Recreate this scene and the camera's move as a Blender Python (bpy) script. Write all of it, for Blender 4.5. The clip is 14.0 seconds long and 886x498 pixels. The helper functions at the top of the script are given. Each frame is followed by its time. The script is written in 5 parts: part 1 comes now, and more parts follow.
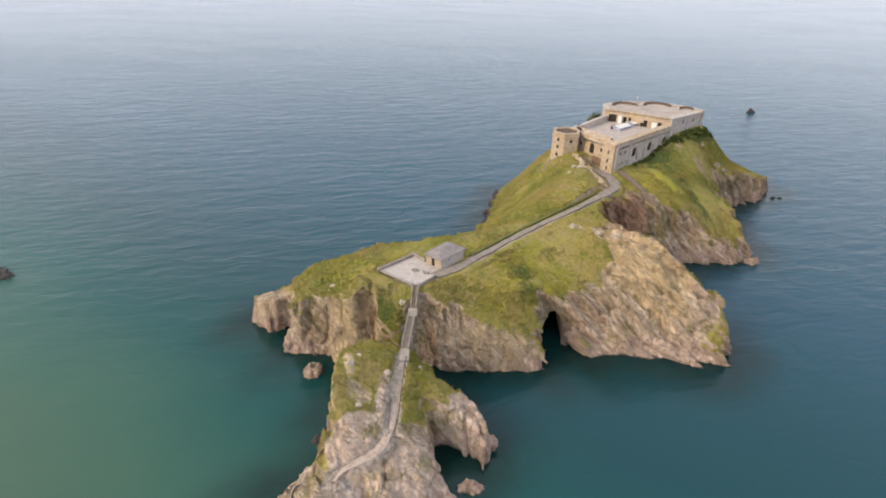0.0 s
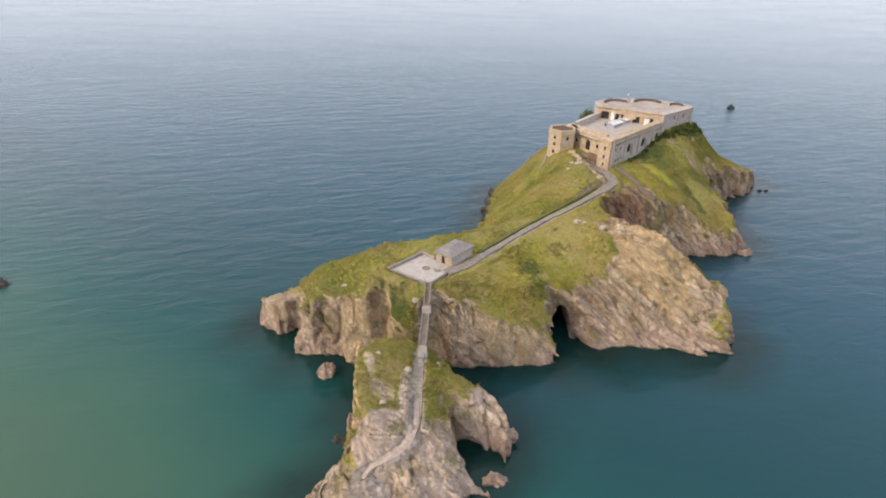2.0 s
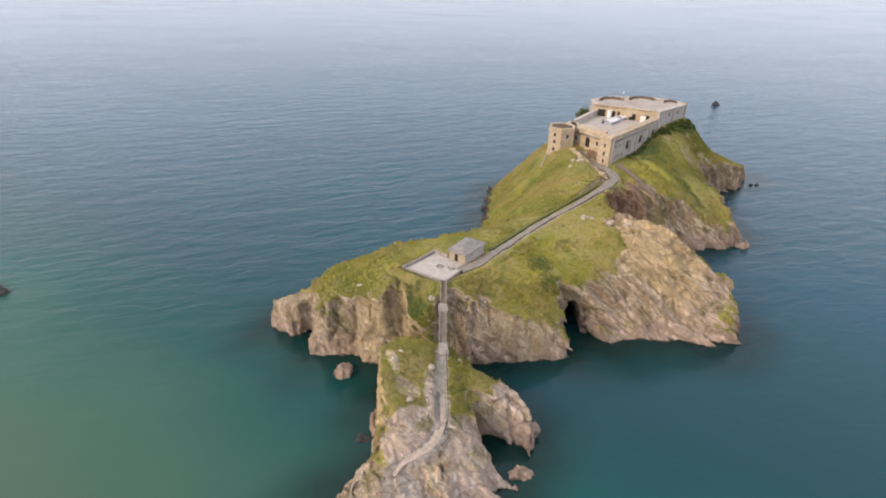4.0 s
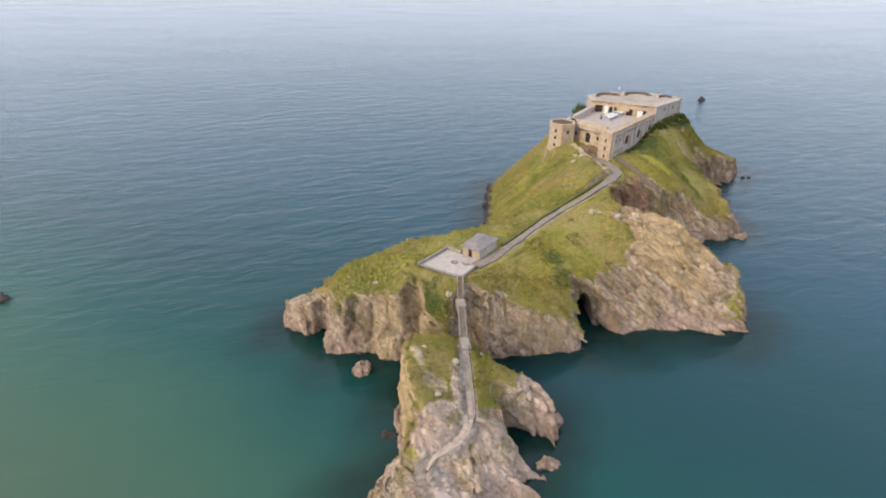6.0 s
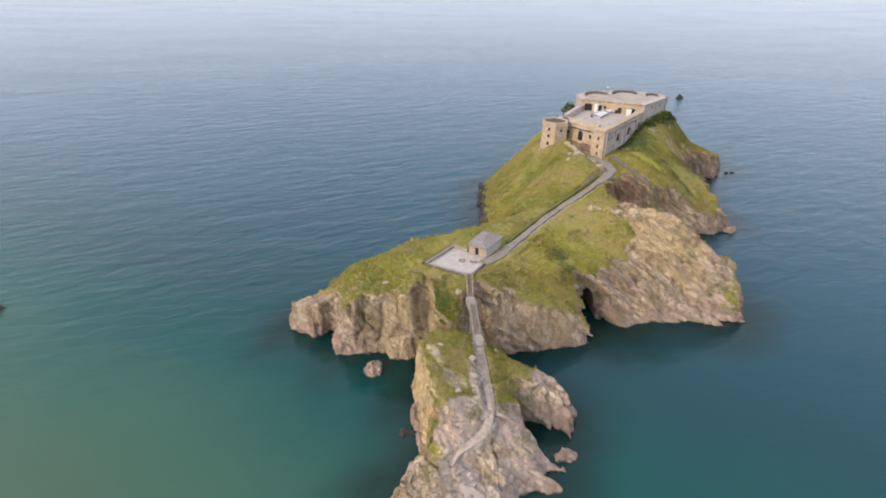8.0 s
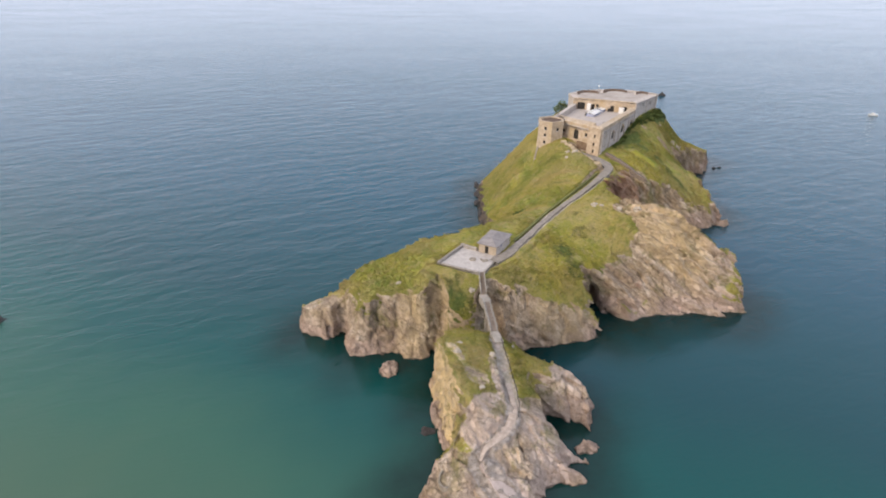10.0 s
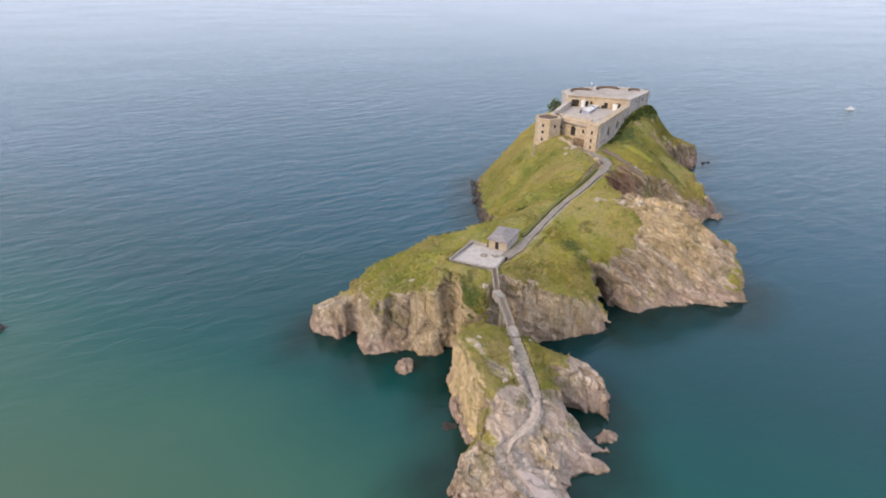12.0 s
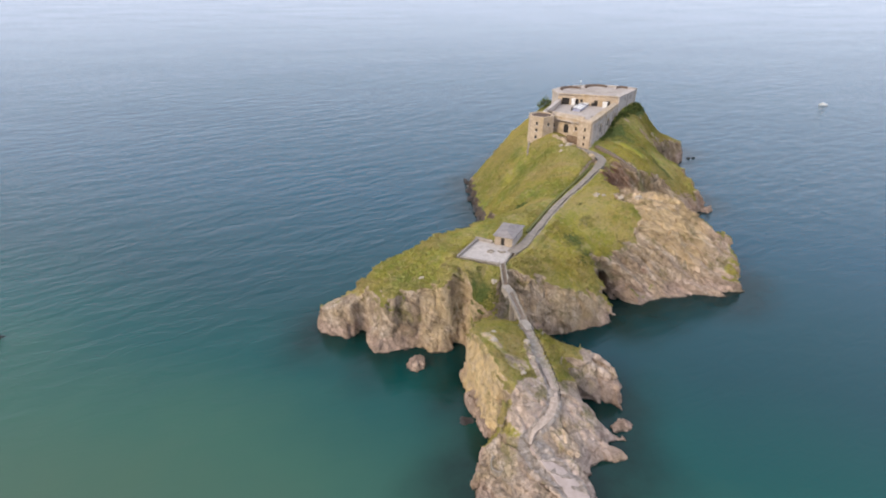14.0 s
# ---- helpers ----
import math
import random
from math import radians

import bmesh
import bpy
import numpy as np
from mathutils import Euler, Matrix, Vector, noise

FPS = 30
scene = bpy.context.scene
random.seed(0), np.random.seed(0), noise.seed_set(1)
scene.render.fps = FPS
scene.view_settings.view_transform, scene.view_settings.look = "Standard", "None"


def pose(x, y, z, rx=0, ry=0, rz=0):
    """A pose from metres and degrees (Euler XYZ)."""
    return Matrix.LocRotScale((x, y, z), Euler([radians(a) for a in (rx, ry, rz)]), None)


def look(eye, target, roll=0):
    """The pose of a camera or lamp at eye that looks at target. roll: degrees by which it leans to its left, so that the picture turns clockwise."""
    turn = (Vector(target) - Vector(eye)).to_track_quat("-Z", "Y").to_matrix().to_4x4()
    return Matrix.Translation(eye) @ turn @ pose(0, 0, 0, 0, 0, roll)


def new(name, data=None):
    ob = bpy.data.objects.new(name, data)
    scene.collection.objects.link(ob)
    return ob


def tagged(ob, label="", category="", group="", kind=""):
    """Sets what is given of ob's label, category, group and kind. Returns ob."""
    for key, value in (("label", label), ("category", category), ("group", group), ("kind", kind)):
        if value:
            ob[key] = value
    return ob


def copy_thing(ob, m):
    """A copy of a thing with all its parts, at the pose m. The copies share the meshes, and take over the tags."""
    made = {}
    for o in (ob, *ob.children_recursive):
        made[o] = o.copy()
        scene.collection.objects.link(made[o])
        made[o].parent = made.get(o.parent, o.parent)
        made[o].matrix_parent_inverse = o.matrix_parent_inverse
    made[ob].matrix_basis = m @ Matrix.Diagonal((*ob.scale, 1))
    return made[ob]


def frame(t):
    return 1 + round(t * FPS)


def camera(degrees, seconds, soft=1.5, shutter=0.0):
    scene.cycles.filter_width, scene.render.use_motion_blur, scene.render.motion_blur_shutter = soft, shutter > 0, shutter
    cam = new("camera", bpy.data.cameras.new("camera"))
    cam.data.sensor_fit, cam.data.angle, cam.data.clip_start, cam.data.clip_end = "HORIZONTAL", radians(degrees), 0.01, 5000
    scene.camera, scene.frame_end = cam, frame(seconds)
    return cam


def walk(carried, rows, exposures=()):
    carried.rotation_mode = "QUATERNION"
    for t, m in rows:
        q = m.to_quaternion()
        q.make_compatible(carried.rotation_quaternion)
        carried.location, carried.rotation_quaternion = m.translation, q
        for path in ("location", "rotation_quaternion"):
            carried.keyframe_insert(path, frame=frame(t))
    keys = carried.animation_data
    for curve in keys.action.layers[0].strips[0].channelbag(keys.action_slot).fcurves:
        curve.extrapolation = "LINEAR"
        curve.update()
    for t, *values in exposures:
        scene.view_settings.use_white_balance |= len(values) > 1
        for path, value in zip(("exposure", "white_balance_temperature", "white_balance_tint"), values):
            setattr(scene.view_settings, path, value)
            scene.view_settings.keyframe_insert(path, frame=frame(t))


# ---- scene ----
cam = camera(78.0, 14.0, 1.9)
PATH = [
    (0, (-1.73, -0.296, 79.514), (-1.715, 1.474, 78.583), 1.2),
    (0.5, (-3.372, -0.65, 79.437), (-3.336, 1.12, 78.506), 1.1),
    (1, (-5.074, -0.971, 79.242), (-5.021, 0.799, 78.313), 1.0),
    (1.5, (-6.951, -1.177, 79.303), (-6.878, 0.593, 78.374), 1.1),
    (2, (-8.576, -1.389, 79.297), (-8.486, 0.38, 78.369), 1.0),
    (2.5, (-10.207, -1.594, 79.289), (-10.1, 0.175, 78.363), 1.0),
    (3, (-12.004, -1.714, 79.487), (-11.878, 0.053, 78.56), 1.0),
    (5.5, (-21.094, -2.068, 78.594), (-20.896, -0.306, 77.669), 0.6),
    (6, (-22.903, -2.089, 78.676), (-22.684, -0.331, 77.749), 0.6),
    (6.5, (-24.707, -2.212, 78.641), (-24.464, -0.456, 77.715), 0.6),
    (7, (-26.46, -2.192, 78.605), (-26.196, -0.439, 77.678), 0.6),
    (7.5, (-28.191, -2.182, 78.721), (-27.908, -0.433, 77.794), 0.6),
    (8, (-30.059, -2.173, 78.847), (-29.754, -0.427, 77.921), 0.7),
    (10.5, (-39.056, -1.84, 79.025), (-38.661, -0.11, 78.102), 0.4),
    (11, (-40.846, -1.759, 79.02), (-40.434, -0.033, 78.096), 0.4),
    (11.5, (-42.633, -1.688, 79.166), (-42.205, 0.033, 78.24), 0.3),
    (12, (-44.408, -1.36, 78.712), (-43.961, 0.357, 77.79), 0.3),
    (12.5, (-46.221, -1.105, 78.848), (-45.754, 0.607, 77.924), 0.3),
    (13, (-47.896, -0.98, 78.435), (-47.411, 0.728, 77.515), 0.3),
    (13.5, (-49.657, -0.709, 78.433), (-49.151, 0.993, 77.512), 0.3),
    (14, (-51.276, -0.663, 78.156), (-50.751, 1.035, 77.239), 0.2),
]
walk(cam, [(t, look(eye, target, roll)) for t, eye, target, roll in PATH], [(0, 0.87, 6450, 10), (7, 0.86, 6190, 10), (14, 0.84, 5940, 10)])

# ---- world, sun ----
SUN_AZ, SUN_EL = radians(244), radians(28)      # clockwise from +y
world = bpy.data.worlds.new("sky")
world.use_nodes = True
scene.world = world
sky = world.node_tree.nodes.new("ShaderNodeTexSky")
sky.sky_type = "NISHITA"
sky.sun_disc = False
sky.sun_elevation, sky.sun_rotation = SUN_EL, SUN_AZ
sky.air_density, sky.dust_density, sky.ozone_density = 1.0, 7.0, 1.0
# a bright veil of sea haze over the clear sky
veil = world.node_tree.nodes.new("ShaderNodeMix")
veil.data_type = "RGBA"
veil.inputs[0].default_value = 0.8
veil.inputs[7].default_value = (6.6, 6.8, 7.6, 1)
world.node_tree.links.new(sky.outputs[0], veil.inputs[6])
world.node_tree.links.new(veil.outputs[2], world.node_tree.nodes["Background"].inputs[0])
world.node_tree.nodes["Background"].inputs[1].default_value = 0.10

sun_data = bpy.data.lights.new("sun", "SUN")
sun_data.energy, sun_data.angle, sun_data.color = 1.2, radians(24), (1.0, 0.80, 0.56)
sun = new("sun", sun_data)
sun_dir = Vector((math.sin(SUN_AZ) * math.cos(SUN_EL), math.cos(SUN_AZ) * math.cos(SUN_EL), math.sin(SUN_EL)))
sun.matrix_world = look(sun_dir * 500, (0, 0, 0))


# ---- materials ----
class Nodes:
    """Builds one node material, step by step."""

    def __init__(self, name):
        self.m = bpy.data.materials.new(name)
        self.m.use_nodes = True
        self.t = self.m.node_tree
        self.b = self.t.nodes["Principled BSDF"]
        self.pos = self.t.nodes.new("ShaderNodeNewGeometry").outputs["Position"]

    def link(self, a, b):
        self.t.links.new(a, b)

    def node(self, kind, **values):
        n = self.t.nodes.new(kind)
        for key, value in values.items():
            setattr(n, key, value)
        return n

    def scaled(self, sx, sy, sz, rx=0, ry=0, rz=0, source=None):
        """Position, turned and then scaled along the turned axes."""
        turn = self.node("ShaderNodeMapping")
        turn.inputs["Rotation"].default_value = (radians(rx), radians(ry), radians(rz))
        self.link(source or self.pos, turn.inputs["Vector"])
        size = self.node("ShaderNodeMapping")
        size.inputs["Scale"].default_value = (sx, sy, sz)
        self.link(turn.outputs[0], size.inputs["Vector"])
        return size.outputs[0]

    def noise(self, scale, detail=4, rough=0.6, coords=None, distort=0.0):
        n = self.node("ShaderNodeTexNoise")
        n.inputs["Scale"].default_value, n.inputs["Detail"].default_value = scale, detail
        n.inputs["Roughness"].default_value, n.inputs["Distortion"].default_value = rough, distort
        self.link(coords or self.pos, n.inputs["Vector"])
        return n.outputs["Fac"]

    def voronoi(self, scale, coords=None, feature="DISTANCE_TO_EDGE"):
        n = self.node("ShaderNodeTexVoronoi", feature=feature)
        n.inputs["Scale"].default_value = scale
        self.link(coords or self.pos, n.inputs["Vector"])
        return n.outputs[0]

    def ramp(self, fac, *stops):
        n = self.node("ShaderNodeValToRGB")
        e = n.color_ramp.elements
        while len(e) < len(stops):
            e.new(0.5)
        for k, (p, c) in zip(e, stops):
            k.position = p
            k.color = (c, c, c, 1) if isinstance(c, (int, float)) else (*c, 1)
        self.link(fac, n.inputs[0])
        return n.outputs[0]

    def mix(self, fac, a, b, blend="MIX"):
        n = self.node("ShaderNodeMix", data_type="RGBA", blend_type=blend)
        for k, v in ((0, fac), (6, a), (7, b)):
            if isinstance(v, (int, float)):
                n.inputs[k].default_value = v
            elif isinstance(v, tuple):
                n.inputs[k].default_value = (*v, 1)
            else:
                self.link(v, n.inputs[k])
        return n.outputs[2]

    def math(self, op, a, b=0.0, clamp=False):
        n = self.node("ShaderNodeMath", operation=op, use_clamp=clamp)
        for k, v in ((0, a), (1, b)):
            if isinstance(v, (int, float)):
                n.inputs[k].default_value = v
            else:
                self.link(v, n.inputs[k])
        return n.outputs[0]

    def attribute(self, name):
        return self.node("ShaderNodeAttribute", attribute_name=name).outputs["Fac"]

    def random(self):
        return self.node("ShaderNodeObjectInfo").outputs["Random"]

    def island(self):
        return self.t.nodes.new("ShaderNodeNewGeometry").outputs["Random Per Island"]

    def bump(self, height, distance, strength=1.0, under=None):
        n = self.node("ShaderNodeBump")
        n.inputs["Distance"].default_value, n.inputs["Strength"].default_value = distance, strength
        self.link(height, n.inputs["Height"])
        if under is not None:
            self.link(under, n.inputs["Normal"])
        return n.outputs[0]

    def done(self, color, rough=0.85, normal=None, spec=0.3, metal=0.0):
        for key, v in (("Base Color", color), ("Roughness", rough), ("Normal", normal),
                       ("Specular IOR Level", spec), ("Metallic", metal)):
            if v is None:
                continue
            if isinstance(v, (int, float)):
                self.b.inputs[key].default_value = v
            elif isinstance(v, tuple):
                self.b.inputs[key].default_value = (*v, 1)
            else:
                self.link(v, self.b.inputs[key])
        return self.m


def facets(n, coords):
    """Angular chips: a height that is a tilted plane in each cell, and a random value for each."""
    v = n.node("ShaderNodeTexVoronoi", feature="F1")
    v.inputs["Scale"].default_value = 1.0
    n.link(coords, v.inputs["Vector"])
    off = n.node("ShaderNodeVectorMath", operation="SUBTRACT")
    n.link(coords, off.inputs[0]), n.link(v.outputs["Position"], off.inputs[1])
    tilt = n.node("ShaderNodeVectorMath", operation="SUBTRACT")
    n.link(v.outputs["Color"], tilt.inputs[0])
    tilt.inputs[1].default_value = (0.5, 0.5, 0.5)
    dot = n.node("ShaderNodeVectorMath", operation="DOT_PRODUCT")
    n.link(off.outputs[0], dot.inputs[0]), n.link(tilt.outputs[0], dot.inputs[1])
    sep = n.node("ShaderNodeSeparateColor")
    n.link(v.outputs["Color"], sep.inputs[0])
    return n.math("ADD", n.math("MULTIPLY", dot.outputs["Value"], 1.4), n.math("MULTIPLY", sep.outputs[1], 0.35)), sep.outputs[0]


def rock_colour(n):
    """Weathered limestone: ochre and tan above, pinkish grey near the water, pale scars, dark seams along tilted beds. Returns colour and normal."""
    sep = n.node("ShaderNodeSeparateXYZ")
    n.link(n.pos, sep.inputs[0])
    warp = n.node("ShaderNodeVectorMath", operation="ADD")
    wob = n.node("ShaderNodeTexNoise")
    wob.inputs["Scale"].default_value = 0.35
    n.link(n.pos, wob.inputs["Vector"])
    n.link(n.pos, warp.inputs[0]), n.link(wob.outputs["Color"], warp.inputs[1])
    def turned(*values):
        return n.scaled(*values, source=warp.outputs[0])
    big, tone_a = facets(n, turned(0.12, 0.3, 0.5, 8, -40, 12))
    small, _ = facets(n, turned(0.22, 0.6, 1.3, 8, -40, 12))
    down = n.scaled(0.2, 1.0, 1.0, 0, -35, 0, n.scaled(1, 1, 1, 0, 0, 40, warp.outputs[0]))
    east = n.ramp(n.math("MULTIPLY", sep.outputs[0], 0.01), (0.12, 0.0), (0.32, 1.0))
    beds = n.mix(east, n.noise(0.34, 11, 0.66, n.scaled(1.0, 1.0, 0.4, 0, 8, 0), 0.4), n.noise(0.5, 10, 0.64, down, 0.3))
    base = n.ramp(beds, (0.35, (0.27, 0.19, 0.125)), (0.44, (0.43, 0.325, 0.225)),
                  (0.54, (0.55, 0.43, 0.31)), (0.65, (0.70, 0.58, 0.46)))
    low = n.math("ADD", n.math("MULTIPLY", sep.outputs[2], 0.09), n.math("MULTIPLY", n.noise(0.06, 4), 1.1))
    base = n.mix(n.ramp(low, (0.8, 0.75), (1.5, 0.08)), base, (0.485, 0.35, 0.285))
    base = n.mix(n.ramp(n.noise(0.14, 6, 0.7), (0.48, 0.0), (0.64, 0.45)), base, (0.50, 0.37, 0.20))
    base = n.mix(n.ramp(tone_a, (0.0, 0.25), (0.5, 0.0)), base, (0.33, 0.245, 0.185))
    strata = n.noise(2.4, 8, 0.72, n.scaled(0.10, 0.22, 0.62, 8, -40, 12), 0.5)
    base = n.mix(n.ramp(strata, (0.34, 0.7), (0.43, 0.0)), base, (0.16, 0.115, 0.085))
    # crack lines: shade of narrow clefts painted in as dark colour
    cracks = n.math("ABSOLUTE", n.math("SUBTRACT", n.noise(0.55, 5, 0.6, n.scaled(0.45, 0.8, 1.6, 8, -40, 12), 0.6), 0.5))
    split = n.math("ABSOLUTE", n.math("SUBTRACT", n.noise(0.5, 5, 0.6, n.scaled(1.3, 1.3, 0.35, 0, 8, 0), 0.6), 0.5))
    cracks = n.math("MINIMUM", cracks, split)
    base = n.mix(n.ramp(cracks, (0.0, 0.65), (0.012, 0.25), (0.025, 0.0)), base, (0.13, 0.095, 0.07))
    base = n.mix(n.math("MULTIPLY", n.attribute("pale"), n.ramp(n.noise(0.5, 6, 0.7), (0.38, 0.2), (0.55, 0.85))), base, (0.70, 0.545, 0.45))
    base = n.mix(n.math("MULTIPLY", n.attribute("ochre"), n.ramp(n.noise(0.4, 6, 0.7), (0.37, 0.3), (0.54, 0.9))), base, (0.68, 0.51, 0.28))
    base = n.mix(n.math("MULTIPLY", n.attribute("wet"), 0.85), base, n.ramp(n.noise(0.8, 6, 0.7), (0.4, (0.035, 0.03, 0.026)), (0.6, (0.11, 0.09, 0.07))))
    tide = n.math("ADD", sep.outputs[2], n.math("MULTIPLY", n.noise(0.5, 4), 1.6))
    base = n.mix(n.ramp(tide, (0.9, 0.75), (1.7, 0.0)), base, (0.07, 0.058, 0.045))
    b = n.bump(big, 1.5, 0.55)
    b = n.bump(n.noise(0.7, 6, 0.6, down), 0.9, 0.6, b)
    b = n.bump(small, 0.3, 0.4, b)
    b = n.bump(strata, 0.5, 0.6, b)
    b = n.bump(n.ramp(cracks, (0.0, 0.0), (0.04, 1.0)), 0.6, 0.7, b)
    b = n.bump(n.noise(1.0, 9, 0.7, n.scaled(0.7, 1.0, 1.6, 8, -40, 12)), 0.5, 0.7, b)
    return base, b


def turf_colour(n):
    turf = n.ramp(n.noise(0.085, 6, 0.66), (0.36, (0.131, 0.178, 0.031)), (0.46, (0.234, 0.243, 0.047)),
                  (0.54, (0.327, 0.291, 0.067)), (0.64, (0.36, 0.27, 0.112)))
    turf = n.mix(n.ramp(n.noise(0.03, 4, 0.6, n.scaled(1, 1, 1, 0, 0, 25)), (0.45, 0.0), (0.6, 0.6)), turf, (0.376, 0.321, 0.05))
    turf = n.mix(n.ramp(n.noise(0.04, 4, 0.6, n.scaled(1, 1, 1, 0, 0, 140)), (0.5, 0.0), (0.64, 0.6)), turf, (0.141, 0.186, 0.035))
    turf = n.mix(n.ramp(n.noise(0.05, 5, 0.7, n.scaled(1, 1, 1, 0, 0, 70)), (0.47, 0.0), (0.6, 0.6)), turf, (0.36, 0.281, 0.118))
    turf = n.mix(n.ramp(n.noise(0.45, 8, 0.75), (0.50, 0.0), (0.62, 0.7)), turf, (0.37, 0.291, 0.146))
    turf = n.mix(n.ramp(n.noise(1.7, 8, 0.78), (0.38, 0.6), (0.49, 0.0)), turf, (0.098, 0.113, 0.027))
    turf = n.mix(n.ramp(n.noise(0.28, 7, 0.75, n.scaled(1, 1, 1, 0, 0, 40)), (0.52, 0.0), (0.64, 0.65)), turf, (0.131, 0.167, 0.034))
    turf = n.mix(n.ramp(n.noise(0.8, 8, 0.75, n.scaled(1, 1, 1, 0, 0, 110)), (0.58, 0.0), (0.66, 0.7)), turf, (0.458, 0.378, 0.19))
    return turf


def terrain_material():
    n = Nodes("grass_and_limestone")
    rock, rough_normal = rock_colour(n)
    g = n.attribute("grass")
    turf = turf_colour(n)
    cover = n.math("ADD", g, n.math("MULTIPLY", n.math("SUBTRACT", n.noise(0.6, 9, 0.75), 0.5), 1.5))
    cover = n.ramp(cover, (0.40, 0.0), (0.58, 1.0))
    red = n.attribute("red")
    high = n.node("ShaderNodeSeparateXYZ")
    n.link(n.pos, high.inputs[0])
    plants = n.math("MULTIPLY", n.ramp(n.noise(0.16, 9, 0.78), (0.52, 0.0), (0.60, 0.7)), n.ramp(n.math("MULTIPLY", high.outputs[2], 0.1), (0.25, 0.0), (0.6, 1.0)))
    rock = n.mix(plants, rock, n.ramp(n.noise(1.5, 6, 0.75), (0.4, (0.14, 0.135, 0.04)), (0.6, (0.30, 0.25, 0.10))))
    rock = n.mix(n.math("MULTIPLY", red, n.ramp(n.noise(0.45, 6, 0.7), (0.36, 0.35), (0.52, 0.8))), rock, (0.29, 0.15, 0.095))
    scrub = n.ramp(n.math("ADD", n.attribute("scrub"), n.math("MULTIPLY", n.math("SUBTRACT", n.noise(0.17, 9, 0.75), 0.5), 3.2)), (0.35, 0.0), (0.75, 0.85))
    turf = n.mix(scrub, turf, n.ramp(n.noise(1.2, 6, 0.7), (0.4, (0.055, 0.09, 0.022)), (0.6, (0.13, 0.165, 0.045))))
    gorse = n.ramp(n.math("ADD", n.attribute("gorse"), n.math("MULTIPLY", n.math("SUBTRACT", n.noise(0.22, 9, 0.8), 0.5), 3.2)), (0.4, 0.0), (0.85, 0.75))
    turf = n.mix(gorse, turf, (0.36, 0.32, 0.04))
    colour = n.mix(cover, rock, turf)
    trod = n.ramp(n.math("ADD", n.attribute("trodden"), n.math("MULTIPLY", n.math("SUBTRACT", n.noise(0.9, 8, 0.75), 0.5), 1.3)), (0.42, 0.0), (0.62, 0.85))
    colour = n.mix(trod, colour, n.ramp(n.noise(1.1, 8, 0.75), (0.36, (0.28, 0.235, 0.2)), (0.6, (0.52, 0.45, 0.395))))
    tufted = n.bump(n.noise(1.3, 10, 0.8), 0.7, 0.8)
    tufted = n.bump(n.noise(0.3, 5, 0.6), 1.2, 0.6, tufted)
    tufted = n.bump(n.math("MULTIPLY", scrub, n.noise(0.7, 7, 0.7)), 2.0, 0.8, tufted)
    return n.done(colour, 0.92, n.mix(cover, rough_normal, tufted), 0.15)


def rock_material():
    n = Nodes("limestone")
    rock, normal = rock_colour(n)
    return n.done(rock, 0.9, normal, 0.2)


def dark_rock_material():
    n = Nodes("wet_dark_rock")
    c = n.ramp(n.noise(1.2, 8, 0.7), (0.3, (0.018, 0.016, 0.015)), (0.7, (0.075, 0.062, 0.055)))
    return n.done(c, 0.55, n.bump(n.noise(1.4, 8, 0.7), 0.6, 0.8), 0.4)


def water_material():
    n = Nodes("sea_water")
    sep = n.node("ShaderNodeSeparateXYZ")
    n.link(n.pos, sep.inputs[0])
    x, y = sep.outputs[0], sep.outputs[1]
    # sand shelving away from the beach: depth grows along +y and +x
    # the x weight also paints brighter sky sheen into the left-hand colour
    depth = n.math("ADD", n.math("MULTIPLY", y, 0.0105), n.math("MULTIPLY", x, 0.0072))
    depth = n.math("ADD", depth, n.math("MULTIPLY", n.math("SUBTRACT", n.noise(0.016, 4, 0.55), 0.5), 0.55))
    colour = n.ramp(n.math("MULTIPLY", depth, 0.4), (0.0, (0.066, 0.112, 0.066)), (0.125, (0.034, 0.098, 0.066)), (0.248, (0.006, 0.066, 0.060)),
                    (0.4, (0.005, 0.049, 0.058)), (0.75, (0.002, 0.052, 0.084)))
    # dark belt round the islands: painted cliff reflection with rock and weed, sand beyond
    dark_belt = n.math("MULTIPLY", n.attribute("weed_reflection"), n.ramp(n.noise(0.12, 6, 0.7), (0.3, 1.0), (0.62, 0.75)))
    colour = n.mix(dark_belt, colour, (0.003, 0.016, 0.012))
    ripples = n.noise(0.2, 7, 0.62, n.scaled(0.42, 1.0, 1, 0, 0, -12), 0.5)
    swell = n.noise(0.10, 3, 0.5, n.scaled(0.35, 1.0, 1, 0, 0, -14))
    slick = n.noise(0.012, 5, 0.6, n.scaled(0.5, 1.3, 1, 0, 0, 8))
    calm = n.ramp(n.math("MULTIPLY", y, 0.001), (0.085, 0.3), (0.15, 1.25), (0.30, 1.1), (0.7, 0.4))
    b = n.node("ShaderNodeBump")
    b.inputs["Distance"].default_value = 0.8
    n.link(ripples, b.inputs["Height"]), n.link(n.math("MULTIPLY", calm, 0.65), b.inputs["Strength"])
    c = n.node("ShaderNodeBump")
    c.inputs["Distance"].default_value = 1.2
    n.link(swell, c.inputs["Height"]), n.link(n.math("MULTIPLY", calm, 0.3), c.inputs["Strength"]), n.link(b.outputs[0], c.inputs["Normal"])
    b = c.outputs[0]
    rough = n.ramp(slick, (0.35, 0.06), (0.7, 0.13))
    n.b.inputs["IOR"].default_value = 1.333
    return n.done(colour, rough, b, 0.5)


